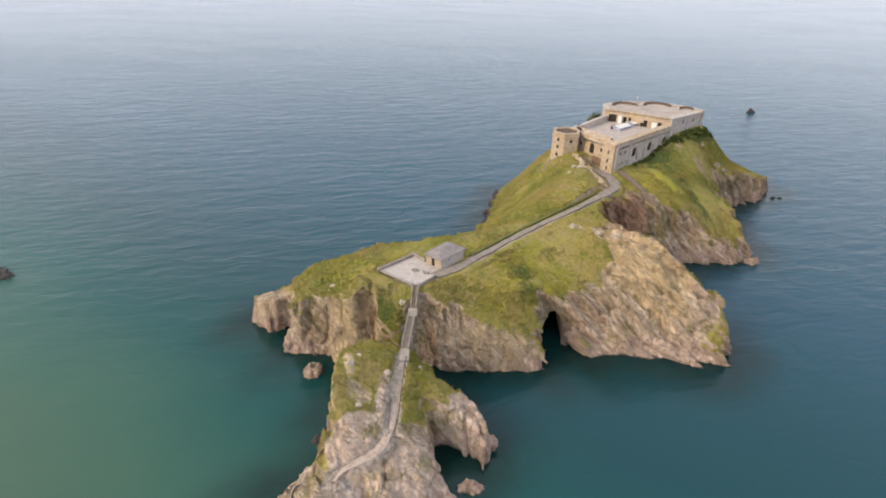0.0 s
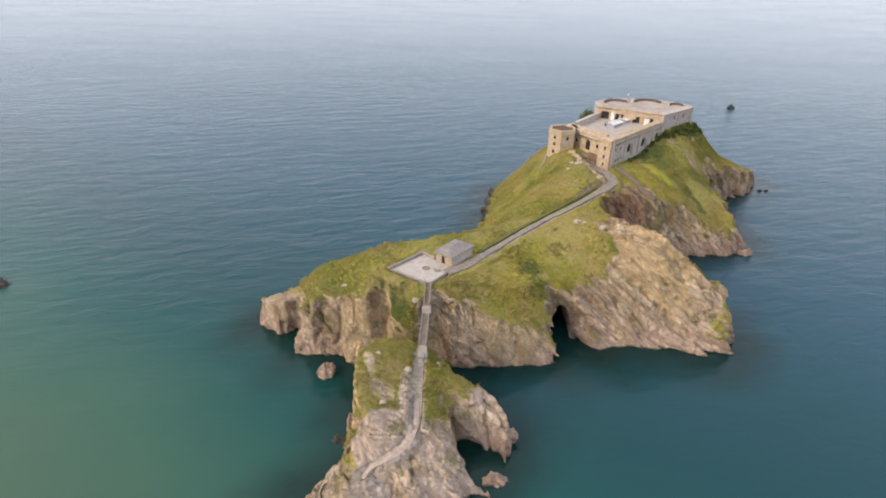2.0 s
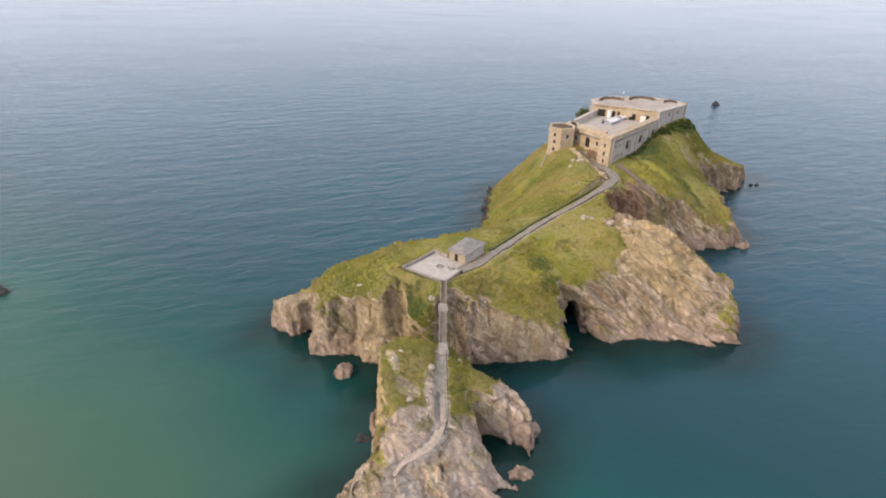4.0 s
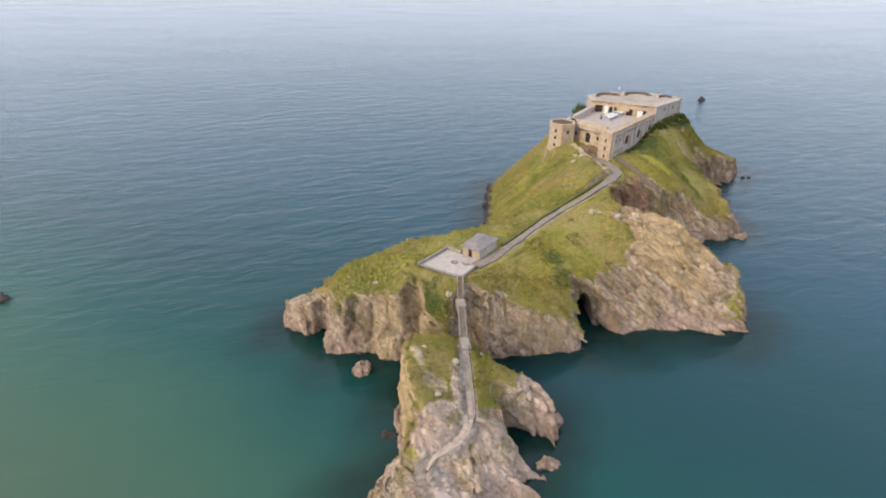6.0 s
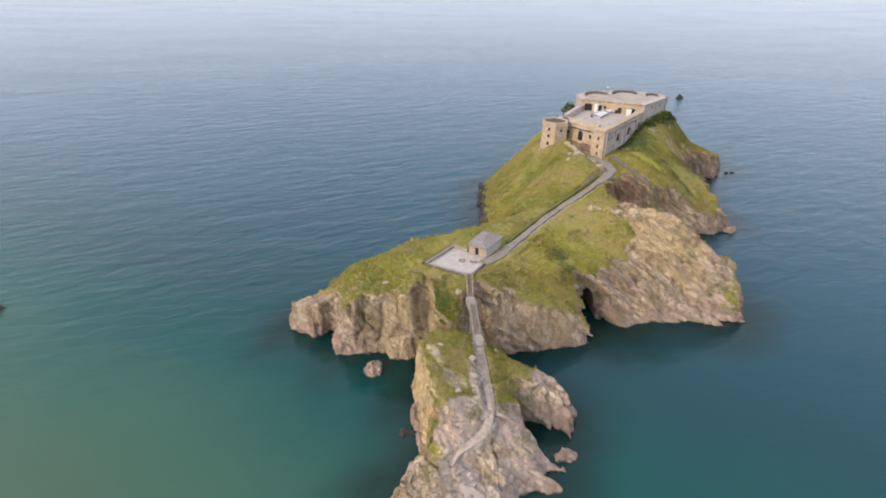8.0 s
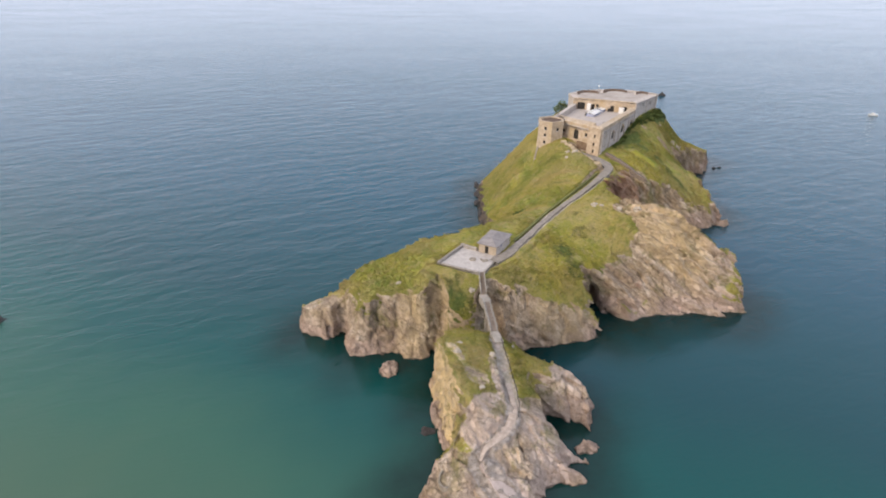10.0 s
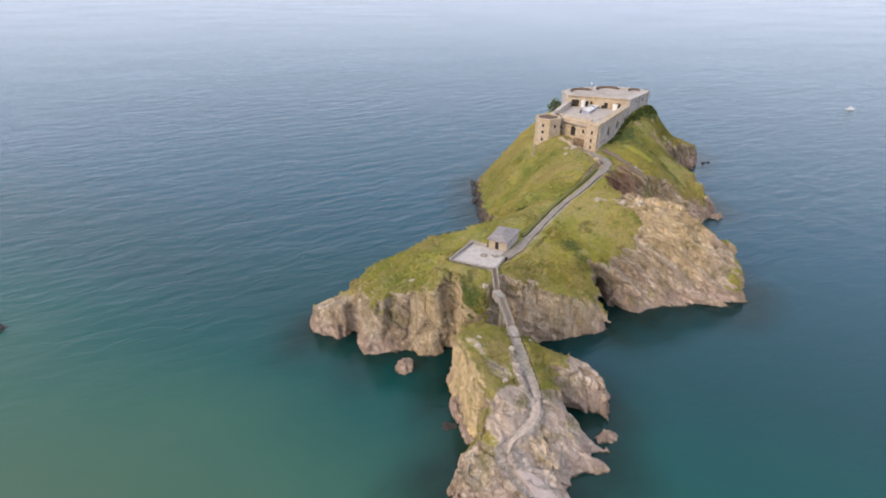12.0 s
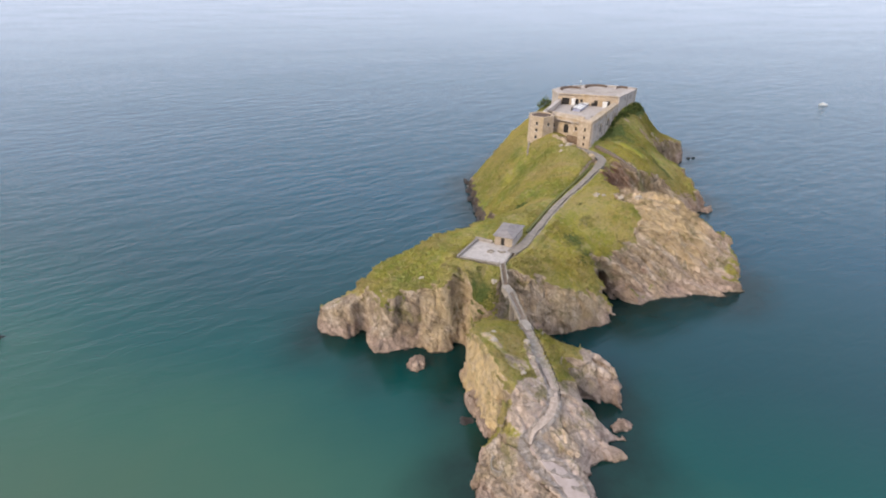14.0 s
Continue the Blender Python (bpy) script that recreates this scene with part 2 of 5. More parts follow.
def masonry(name, light, dark, block=1.6, stain=(0.30, 0.20, 0.07)):
    n = Nodes(name)
    c = n.ramp(n.noise(0.8, 7, 0.65), (0.3, dark), (0.65, light))
    c = n.mix(n.ramp(n.noise(0.22, 5, 0.6, n.scaled(1, 1, 0.45)), (0.5, 0.0), (0.72, 0.6)), c, stain)
    c = n.mix(n.ramp(n.noise(2.5, 4, 0.7, n.scaled(1, 1, 0.25)), (0.55, 0.0), (0.75, 0.4)), c, tuple(v * 0.45 for v in dark))
    course = n.voronoi(block, n.scaled(0.7, 0.7, 1.3))
    c = n.mix(n.ramp(course, (0.0, 0.35), (0.07, 0.0)), c, tuple(v * 0.5 for v in dark))
    b = n.bump(n.ramp(course, (0.0, 0.0), (0.1, 1.0)), 0.08, 0.6)
    return n.done(c, 0.9, n.bump(n.noise(4, 5), 0.06, 0.6, b), 0.2)


def plain(name, light, dark, scale=2.0, rough=0.8, spec=0.3, metal=0.0):
    n = Nodes(name)
    c = n.ramp(n.noise(scale, 6, 0.65), (0.3, dark), (0.7, light))
    return n.done(c, rough, n.bump(n.noise(scale * 4, 4), 0.03, 0.5), spec, metal)


def foliage(name, a, b, c):
    n = Nodes(name)
    col = n.ramp(n.island(), (0.0, a), (0.5, b), (1.0, c))
    col = n.mix(n.ramp(n.noise(0.12, 4), (0.4, 0.0), (0.7, 0.6)), col, c)
    n.b.inputs["Subsurface Weight"].default_value = 0.0
    return n.done(col, 0.8, None, 0.2)


def grass_material():
    n = Nodes("rough_grass")
    c = n.mix(n.math("MULTIPLY", n.island(), 0.45), turf_colour(n), (0.42, 0.35, 0.12))
    return n.done(c, 0.85, None, 0.15)


GRASS = grass_material()
TERRAIN, ROCK, DARK_ROCK, WATER = terrain_material(), rock_material(), dark_rock_material(), water_material()
# one limestone in two tints: this one has the sunlit warmth painted in
SUNWARM_STONE = masonry("sunwarm_limestone", (0.58, 0.465, 0.345), (0.37, 0.285, 0.2), 1.5, (0.42, 0.28, 0.10))
STAINED_STONE = masonry("stained_limestone", (0.33, 0.235, 0.16), (0.14, 0.092, 0.06), 1.5, (0.12, 0.07, 0.04))
# greyer tint with shade painted in for the flank; also plain pale stone
PALE_SHADE_STONE = masonry("pale_shade_limestone", (0.58, 0.51, 0.455), (0.40, 0.345, 0.305), 1.3, (0.38, 0.30, 0.2))
OLD_WALL = masonry("rubble_stone", (0.36, 0.31, 0.25), (0.2, 0.165, 0.13), 1.8, (0.2, 0.17, 0.08))
LIT_RENDER = plain("lit_render", (0.45, 0.365, 0.27), (0.30, 0.24, 0.175), 1.5)
DECK = plain("brown_worn_deck", (0.27, 0.215, 0.17), (0.15, 0.115, 0.09), 1.4, 0.95)
CONCRETE = plain("worn_concrete", (0.37, 0.325, 0.28), (0.22, 0.19, 0.16), 0.9, 0.9)
TRACK = plain("worn_track", (0.33, 0.285, 0.24), (0.18, 0.15, 0.12), 0.9, 0.95)
PALE_TRACK = plain("worn_pale_track", (0.50, 0.405, 0.34), (0.28, 0.225, 0.185), 1.3, 0.95)
RAMP_STONE = plain("pinkish_worn_ramp", (0.47, 0.385, 0.345), (0.34, 0.27, 0.235), 0.7, 0.9)
PALE_CONCRETE = plain("pale_concrete", (0.53, 0.475, 0.43), (0.36, 0.315, 0.28), 0.7, 0.9)
YARD_FLOOR = plain("dusty_paving", (0.50, 0.435, 0.385), (0.34, 0.29, 0.25), 0.5, 0.9)
BLOCK_FLOOR = plain("weathered_roof_screed", (0.47, 0.405, 0.35), (0.31, 0.26, 0.22), 0.22, 0.9)
SLATE = plain("weathered_slate", (0.30, 0.265, 0.25), (0.19, 0.165, 0.155), 0.8, 0.75)
DARK = plain("dark_timber", (0.035, 0.03, 0.026), (0.016, 0.014, 0.012), 3, 0.7)
DARK_BROWN = plain("dark_brown", (0.17, 0.115, 0.08), (0.06, 0.04, 0.03), 2.5, 0.95)
EARTH_WALL = plain("earthy_rubble", (0.25, 0.195, 0.15), (0.10, 0.075, 0.055), 1.8, 0.95)
TURF_BANK = plain("overgrown_bank", (0.19, 0.18, 0.055), (0.07, 0.075, 0.025), 1.6, 0.95)
PALE_ROCK = plain("pale_limestone_boulder", (0.50, 0.435, 0.355), (0.32, 0.265, 0.2), 1.6, 0.9)
RIM_ROCK = plain("cream_limestone_outcrop", (0.55, 0.435, 0.29), (0.31, 0.235, 0.14), 1.2, 0.9)
LEAVES = foliage("shrub_leaves", (0.05, 0.075, 0.02), (0.085, 0.115, 0.028), (0.14, 0.155, 0.04))
WHITE = plain("white_paint", (0.8, 0.79, 0.77), (0.68, 0.67, 0.65), 2, 0.5)
METAL = plain("galvanised_steel", (0.42, 0.40, 0.37), (0.26, 0.25, 0.23), 6, 0.55, 0.5, 0.5)
GLASS_BLUE = plain("sky_blue_glazing", (0.42, 0.44, 0.56), (0.28, 0.29, 0.42), 1, 0.2, 0.5)


# ---- mesh helpers ----
def part(name, bm, material, parent=None, label=""):
    """Links a bmesh as one mesh object, under a thing or a part."""
    me = bpy.data.meshes.new(name)
    bm.normal_update()
    bm.to_mesh(me)
    bm.free()
    me.materials.append(material)
    ob = new(name, me)
    if parent is not None:
        ob.parent = parent
    return tagged(ob, label)


def box(bm, x0, x1, y0, y1, z0, z1, m=None, bevel=0.0):
    vs = [bm.verts.new((x, y, z)) for z in (z0, z1) for x, y in ((x0, y0), (x1, y0), (x1, y1), (x0, y1))]
    if m is not None:
        for v in vs:
            v.co = m @ v.co
    fs = [bm.faces.new([vs[i] for i in q]) for q in
          ((3, 2, 1, 0), (4, 5, 6, 7), (0, 1, 5, 4), (1, 2, 6, 5), (2, 3, 7, 6), (3, 0, 4, 7))]
    if bevel:
        es = list({e for f in fs for e in f.edges})
        bmesh.ops.bevel(bm, geom=es, offset=bevel, segments=1, affect="EDGES")
    return vs


def prism(bm, ring, z0, z1, top_scale=None):
    """A vertical prism on a ring of (x, y); z1 may be a list of heights, one a corner."""
    tops = z1 if isinstance(z1, (list, tuple)) else [z1] * len(ring)
    lo = [bm.verts.new((x, y, z0)) for x, y in ring]
    if top_scale:
        cx, cy = sum(p[0] for p in ring) / len(ring), sum(p[1] for p in ring) / len(ring)
        ring = [(cx + (x - cx) * top_scale, cy + (y - cy) * top_scale) for x, y in ring]
    hi = [bm.verts.new((x, y, z)) for (x, y), z in zip(ring, tops)]
    bm.faces.new(lo[::-1]), bm.faces.new(hi)
    for i in range(len(ring)):
        j = (i + 1) % len(ring)
        bm.faces.new((lo[i], lo[j], hi[j], hi[i]))


def along(p, q, z=0.0):
    """A pose at p with x towards q, y to the left of it."""
    return pose(p[0], p[1], z, 0, 0, math.degrees(math.atan2(q[1] - p[1], q[0] - p[0])))


def pierced_wall(bm, m, length, z0, z1, thick, holes):
    """A wall along x from 0 to length, its outer face at y=0 and its inner at y=thick, with rectangular holes (x0, x1, z0, z1) through it."""
    xs = sorted({0, length, *(h[0] for h in holes), *(h[1] for h in holes)})
    zs = sorted({z0, z1, *(h[2] for h in holes), *(h[3] for h in holes)})
    def solid(i, k):
        if not (0 <= i < len(xs) - 1 and 0 <= k < len(zs) - 1):
            return False
        x, z = (xs[i] + xs[i + 1]) / 2, (zs[k] + zs[k + 1]) / 2
        return not any(h[0] < x < h[1] and h[2] < z < h[3] for h in holes)
    made = {}
    def v(i, y, k):
        if (i, y, k) not in made:
            made[i, y, k] = bm.verts.new(m @ Vector((xs[i], y, zs[k])))
        return made[i, y, k]
    for i in range(len(xs) - 1):
        for k in range(len(zs) - 1):
            if not solid(i, k):
                continue
            bm.faces.new((v(i, 0, k), v(i + 1, 0, k), v(i + 1, 0, k + 1), v(i, 0, k + 1)))
            bm.faces.new((v(i, thick, k + 1), v(i + 1, thick, k + 1), v(i + 1, thick, k), v(i, thick, k)))
            for di, dk, a, b in ((-1, 0, (i, k), (i, k + 1)), (1, 0, (i + 1, k + 1), (i + 1, k)),
                                 (0, -1, (i + 1, k), (i, k)), (0, 1, (i, k + 1), (i + 1, k + 1))):
                if not solid(i + di, k + dk):
                    bm.faces.new((v(a[0], 0, a[1]), v(b[0], 0, b[1]), v(b[0], thick, b[1]), v(a[0], thick, a[1])))


# ---- noise, distance and height fields ----
LATTICE = np.random.RandomState(7).rand(64, 64, 64).astype(np.float32)


def grain(x, y, z):
    """Smooth value noise, 0 to 1, on arrays."""
    out = 0
    ix, iy, iz = np.floor(x).astype(int), np.floor(y).astype(int), np.floor(z).astype(int)
    fx, fy, fz = x - ix, y - iy, z - iz
    fx, fy, fz = fx * fx * (3 - 2 * fx), fy * fy * (3 - 2 * fy), fz * fz * (3 - 2 * fz)
    for a in (0, 1):
        for b in (0, 1):
            for c in (0, 1):
                w = (fx if a else 1 - fx) * (fy if b else 1 - fy) * (fz if c else 1 - fz)
                out = out + w * LATTICE[(ix + a) & 63, (iy + b) & 63, (iz + c) & 63]
    return out


def fractal(x, y, z, octaves=3):
    total, amp, norm = 0, 1.0, 0
    for k in range(octaves):
        total = total + amp * grain(x * 2 ** k + 17 * k, y * 2 ** k + 5 * k, z * 2 ** k + 11 * k)
        norm, amp = norm + amp, amp * 0.5
    return total / norm


def blocks(x, y, z):
    """Angular blocks: the nearest of scattered centres sets how far a block stands out and how it is tilted. About -1 to 1."""
    ix, iy, iz = np.floor(x).astype(np.int32), np.floor(y).astype(np.int32), np.floor(z).astype(np.int32)
    best, out = np.full(x.shape, 9.0), np.zeros(x.shape)
    for a in (-1, 0, 1):
        for b in (-1, 0, 1):
            for c in (-1, 0, 1):
                i, j, k = (ix + a) & 63, (iy + b) & 63, (iz + c) & 63
                r0, r1, r2 = LATTICE[i, j, k], LATTICE[j, k, i], LATTICE[k, i, j]
                dx, dy, dz = x - (ix + a + r0), y - (iy + b + r1), z - (iz + c + r2)
                d = dx * dx + dy * dy + dz * dz
                nearer = d < best
                best = np.where(nearer, d, best)
                r3 = LATTICE[(i + 31) & 63, (j + 17) & 63, k]
                out = np.where(nearer, 2 * r3 - 1 + 1.3 * ((r1 - 0.5) * dx + (r2 - 0.5) * dy + (r0 - 0.5) * dz), out)
    return out


def step(a, b, x):
    t = np.clip((x - a) / (b - a), 0, 1)
    return t * t * (3 - 2 * t)


def plate(knots, x, y):
    """A thin plate bent through (x, y, height) knots."""
    k = np.array(knots, float)
    def kernel(r2):
        return 0.5 * r2 * np.log(r2 + 1e-9)
    n = len(k)
    d2 = (k[:, None, 0] - k[None, :, 0]) ** 2 + (k[:, None, 1] - k[None, :, 1]) ** 2
    a = np.zeros((n + 3, n + 3))
    a[:n, :n] = kernel(d2) + np.eye(n) * 6.0
    a[:n, n], a[:n, n + 1], a[:n, n + 2] = 1, k[:, 0], k[:, 1]
    a[n:, :n] = a[:n, n:].T
    w = np.linalg.solve(a, np.concatenate([k[:, 2], np.zeros(3)]))
    out = w[n] + w[n + 1] * x + w[n + 2] * y
    for i in range(n):
        out = out + w[i] * kernel((x - k[i, 0]) ** 2 + (y - k[i, 1]) ** 2)
    return out


def shore(ring, x, y):
    """Signed distance inside a shoreline of (x, y, steepness) corners, and the steepness carried inland from it."""
    r = np.array(ring, float)
    best = np.full(x.shape, 1e9)
    inside = np.zeros(x.shape, bool)
    ws, wn = np.zeros(x.shape), np.zeros(x.shape)
    for (ax, ay, sa), (bx, by, sb) in zip(r, np.roll(r, -1, 0)):
        dx, dy = bx - ax, by - ay
        t = np.clip(((x - ax) * dx + (y - ay) * dy) / (dx * dx + dy * dy), 0, 1)
        d2 = (x - ax - t * dx) ** 2 + (y - ay - t * dy) ** 2
        best = np.minimum(best, d2)
        w = 1 / (d2 + 0.5) ** 2
        ws, wn = ws + w * (sa + t * (sb - sa)), wn + w
        cross = ((ay > y) != (by > y)) & (x < dx * (y - ay) / (by - ay + 1e-12) + ax)
        inside ^= cross
    d = np.sqrt(best)
    return np.where(inside, d, -d), ws / wn


def smooth_line(points, gap=0.8):
    """Points (x, y, z) along a curve through the given ones, about gap apart."""
    p = np.array(points, float)
    p = np.vstack([2 * p[0] - p[1], p, 2 * p[-1] - p[-2]])
    out = []
    for a, b, c, d in zip(p, p[1:], p[2:], p[3:]):
        n = max(2, int(np.linalg.norm(c - b) / gap))
        for t in np.arange(n) / n:
            out.append(0.5 * (2 * b + (c - a) * t + (2 * a - 5 * b + 4 * c - d) * t * t + (3 * b - a - 3 * c + d) * t ** 3))
    out.append(p[-2])
    return np.array(out)


def near_line(line, x, y):
    """Distance from a line of points, and the line's height at its nearest point."""
    best, height = np.full(x.shape, 1e9), np.zeros(x.shape)
    for px, py, pz in line:
        d = (x - px) ** 2 + (y - py) ** 2
        height = np.where(d < best, pz, height)
        best = np.minimum(best, d)
    return np.sqrt(best), height


def surface(field, lo, hi, cell):
    """The skin of a solid (field below 0) as vertices and quads, on a lattice of that cell."""
    nx, ny, nz = [int(math.ceil((b - a) / cell)) + 1 for a, b in zip(lo, hi)]
    f = field(lo, cell, (nx, ny, nz))
    f[0], f[-1], f[:, 0], f[:, -1], f[:, :, 0], f[:, :, -1] = 1, 1, 1, 1, 1, 1
    neg = f < 0
    count = np.zeros((nx - 1, ny - 1, nz - 1), np.int8)
    for a in (0, 1):
        for b in (0, 1):
            for c in (0, 1):
                count += neg[a:nx - 1 + a, b:ny - 1 + b, c:nz - 1 + c]
    cells = np.argwhere((count > 0) & (count < 8))
    index = np.full(count.shape, -1, np.int32)
    index[tuple(cells.T)] = np.arange(len(cells))
    total, hits = np.zeros((len(cells), 3)), np.zeros(len(cells))
    corners = [(a, b, c) for a in (0, 1) for b in (0, 1) for c in (0, 1)]
    for p in corners:
        for axis in range(3):
            if p[axis]:
                continue
            q = list(p)
            q[axis] = 1
            fp = f[tuple((cells + p).T)]
            fq = f[tuple((cells + q).T)]
            cut = (fp < 0) != (fq < 0)
            t = np.where(cut, fp / np.where(cut, fp - fq, 1), 0)
            at = np.array(p, float) + np.outer(t, np.eye(3)[axis])
            total += at * cut[:, None]
            hits += cut
    verts = (cells + total / hits[:, None]) * cell + np.array(lo)
    quads = []
    for axis in range(3):
        u, v = [(1, 2), (2, 0), (0, 1)][axis]
        sl_a, sl_b = [slice(None)] * 3, [slice(None)] * 3
        sl_a[axis], sl_b[axis] = slice(0, -1), slice(1, None)
        for sign in (True, False):
            e = np.argwhere((neg[tuple(sl_a)] == sign) & (neg[tuple(sl_b)] != sign))
            e = e[(e[:, u] > 0) & (e[:, v] > 0) & (e[:, u] < f.shape[u] - 1) & (e[:, v] < f.shape[v] - 1)]
            du, dv = np.eye(3, dtype=int)[u], np.eye(3, dtype=int)[v]
            q = np.stack([index[tuple((e - du - dv).T)], index[tuple((e - dv).T)], index[tuple(e.T)], index[tuple((e - du).T)]], 1)
            quads.append(q if sign else q[:, ::-1])
    return largest_piece(verts, np.concatenate(quads))


def largest_piece(verts, quads):
    """Drops the loose crumbs that weathering has cut off."""
    label = np.arange(len(verts))
    ends = np.concatenate([quads[:, (0, 1)], quads[:, (1, 2)], quads[:, (2, 3)]])
    while True:
        low = np.minimum(label[ends[:, 0]], label[ends[:, 1]])
        after = label.copy()
        np.minimum.at(after, label[ends[:, 0]], low)
        np.minimum.at(after, label[ends[:, 1]], low)
        after = after[after]
        if (after == label).all():
            break
        label = after
    keep = label == np.bincount(label).argmax()
    at = np.cumsum(keep) - 1
    return verts[keep], at[quads[keep[quads[:, 0]]]]


def link_mesh(name, verts, faces, material, smooth=True):
    me = bpy.data.meshes.new(name)
    me.from_pydata(verts.tolist(), [], faces.tolist())
    me.materials.append(material)
    if smooth:
        me.polygons.foreach_set("use_smooth", np.ones(len(me.polygons), bool))
    me.update()
    return new(name, me)


# ---- the plan: shorelines (x, y, steepness), crowns (x, y, height) ----
SHORE_WEST = [
    (-48.6, 114.5, 4), (-47.6, 110.4, 4), (-43, 107.2, 4), (-39.3, 105.5, 5), (-37.8, 108, 6), (-36.5, 103, 5), (-36, 99, 5), (-29, 97.5, 5),
    (-22, 94, 4), (-18.8, 95, 5), (-17, 97, 6), (-15.5, 94, 7), (-10, 92.5, 9), (-5, 94.5, 5), (-1, 93.5, 6), (8, 92.8, 6), (15, 93.5, 5),
    (22.5, 94.2, 4), (22.8, 99, 6), (23.2, 104, 6), (28, 104.5, 6), (29.8, 101, 4), (31.5, 98.6, 1.6), (34.6, 97, 1.4)]
SHORE_EAST = [
    (38.5, 99, 2), (46, 97.3, 2.2), (54, 96.8, 2.2), (63, 96.7, 4), (66, 101, 5), (65, 108, 3), (58, 115.5, 3), (50.5, 121.5, 4.5), (45.5, 127, 6), (44, 133.5, 8), (47, 139.5, 8), (51, 141.6, 8),
    (57, 142.3, 6), (66, 142.5, 3), (74, 143.8, 2.5), (87, 143.8, 2.5), (94, 147, 2), (96, 154, 2), (95, 165, 3), (98, 177, 3),
    (103, 186, 6), (112, 191, 6), (121, 194.5, 5), (129, 204, 3), (131, 212, 3)]
SHORE_SEAWARD = [
    (124, 222, 3), (108, 230, 3), (85, 234, 3), (60, 230, 3), (40, 216, 3), (28, 205.5, 3), (20.5, 197, 3), (16.8, 184, 3),
    (14, 172, 3), (11.5, 162, 3), (9, 152, 3), (5.5, 141, 3), (-1, 130.5, 3), (-14, 125, 3), (-28, 121, 3), (-40, 117, 3)]
CROWN_WEST = [
    (-45.5, 111.5, 6.6), (-41, 111.5, 7.9), (-36.8, 111.5, 9.0), (-30, 102, 14), (-33.6, 111.5, 14.0), (-25.5, 113.5, 16.6), (-15, 116, 18.5), (-4, 118.5, 19.1), (8, 122.5, 19.3),
    (-18, 99, 17.3), (-10, 95.5, 15), (-11.5, 94.6, 12.6), (-8.6, 94.0, 12), (-0.5, 95.4, 15.5), (7, 95, 12.3), (17, 101, 12.8), (-15, 104.5, 18.8),
    (-7, 99.5, 18.5), (-8, 111, 18.8), (4, 111, 18.8), (-24, 106, 17), (14, 117.5, 19.4), (10, 104, 16.5)]
CROWN_EAST = [
    (23.4, 126, 20), (31, 122.5, 21.8), (37.5, 117.5, 22), (43, 113.5, 22.2), (48, 110, 20.8), (55, 106, 16.4), (57, 108, 17), (61, 104, 13),
    (62.5, 101, 9.2), (36, 108, 13.3), (29, 106, 9.9), (48, 106.4, 16.4), (47.6, 103.5, 9), (53, 99.5, 3), (39, 101.5, 2.5),
    (25, 113, 17), (60, 113, 15), (55, 118, 18), (45, 124, 20), (42, 132, 21.5)]
CROWN_FORT = [
    (32, 133.5, 21.6), (7.5, 129.5, 15.6), (15.5, 130.2, 18.6), (13.8, 136.2, 12.4), (9.6, 137.5, 11.0), (12.4, 145, 13.4), (19, 145, 16.0), (21, 137.5, 18.6), (17.6, 158.5, 9.8), (21.4, 156.9, 13.0), (46.7, 145.5, 22.5), (48.5, 158, 22.4), (38.5, 166, 25.6), (39.4, 161.5, 26.2), (41.4, 154.5, 26.1), (42.4, 149, 25.6), (42.6, 145.4, 24.2), (45.2, 152.5, 22.9), (43.8, 158, 23.3), (34.5, 157.6, 22.7), (24, 149, 17.6),
    (14.2, 143.7, 13.7), (21.8, 162.7, 10.4), (36, 172, 23.4), (35, 182, 21.6), (56.4, 154.3, 21.8), (63.4, 154.2, 20.8), (74.5, 152.7, 15),
    (60, 147.5, 18), (85, 151, 9), (89.6, 159, 12.5), (75, 166, 21.0), (70, 173.5, 23.6), (77.5, 180, 25.6), (86, 187, 26.8), (62, 167, 22.8), (94.5, 194.5, 26.6), (99, 191, 19)]
CROWN_SEAWARD = [
    (108, 196, 14), (120, 198, 9.5), (104, 199, 18.5), (98, 203, 23.0), (90, 213, 24), (75, 217, 25), (60, 211, 26), (53, 205, 24.5),
    (42.5, 207, 15), (32, 201.5, 8.0), (22, 196, 2.2), (18, 183, 2.8), (27, 186, 11.5), (110, 215, 9), (60, 185, 24),
    (101, 186.5, 11), (97, 179, 10), (94, 168, 9), (107, 190.5, 12), (113, 193.5, 11.5), (16, 172, 2.8), (13.6, 160, 2.8), (11, 150, 4), (34, 211, 4), (50, 220, 12),
    (80, 229, 14), (105, 224, 10)]
MAIN_BARE = [(57.6, 108.6, 3.2, 2.4, -40, -1.0), (33, 104.5, 7.5, 4.2, 0, 0.9), (40.5, 108, 5, 4.5, 0, 0.7), (51, 104.5, 13, 8.5, 0, 1.0), (44.5, 112.5, 8, 4.5, -38, 1.0), (40.2, 118.4, 6, 3.2, -38, 0.8), (44, 121.5, 6, 5, 0, 1.0), (58, 147, 7, 4, 0, 1.0), (-43, 110, 7, 5, 0, 0.6),
             (44.8, 154.5, 11, 3.0, -78, 1.0), (98, 182, 6, 4, 40, 0.7), (93, 147, 5, 3, 0, 0.7), (86.5, 176, 3.6, 4.6, 10, 0.42), (89, 168, 3, 5, 0, 0.5), (80, 181, 3, 2, 0, 0.3)]
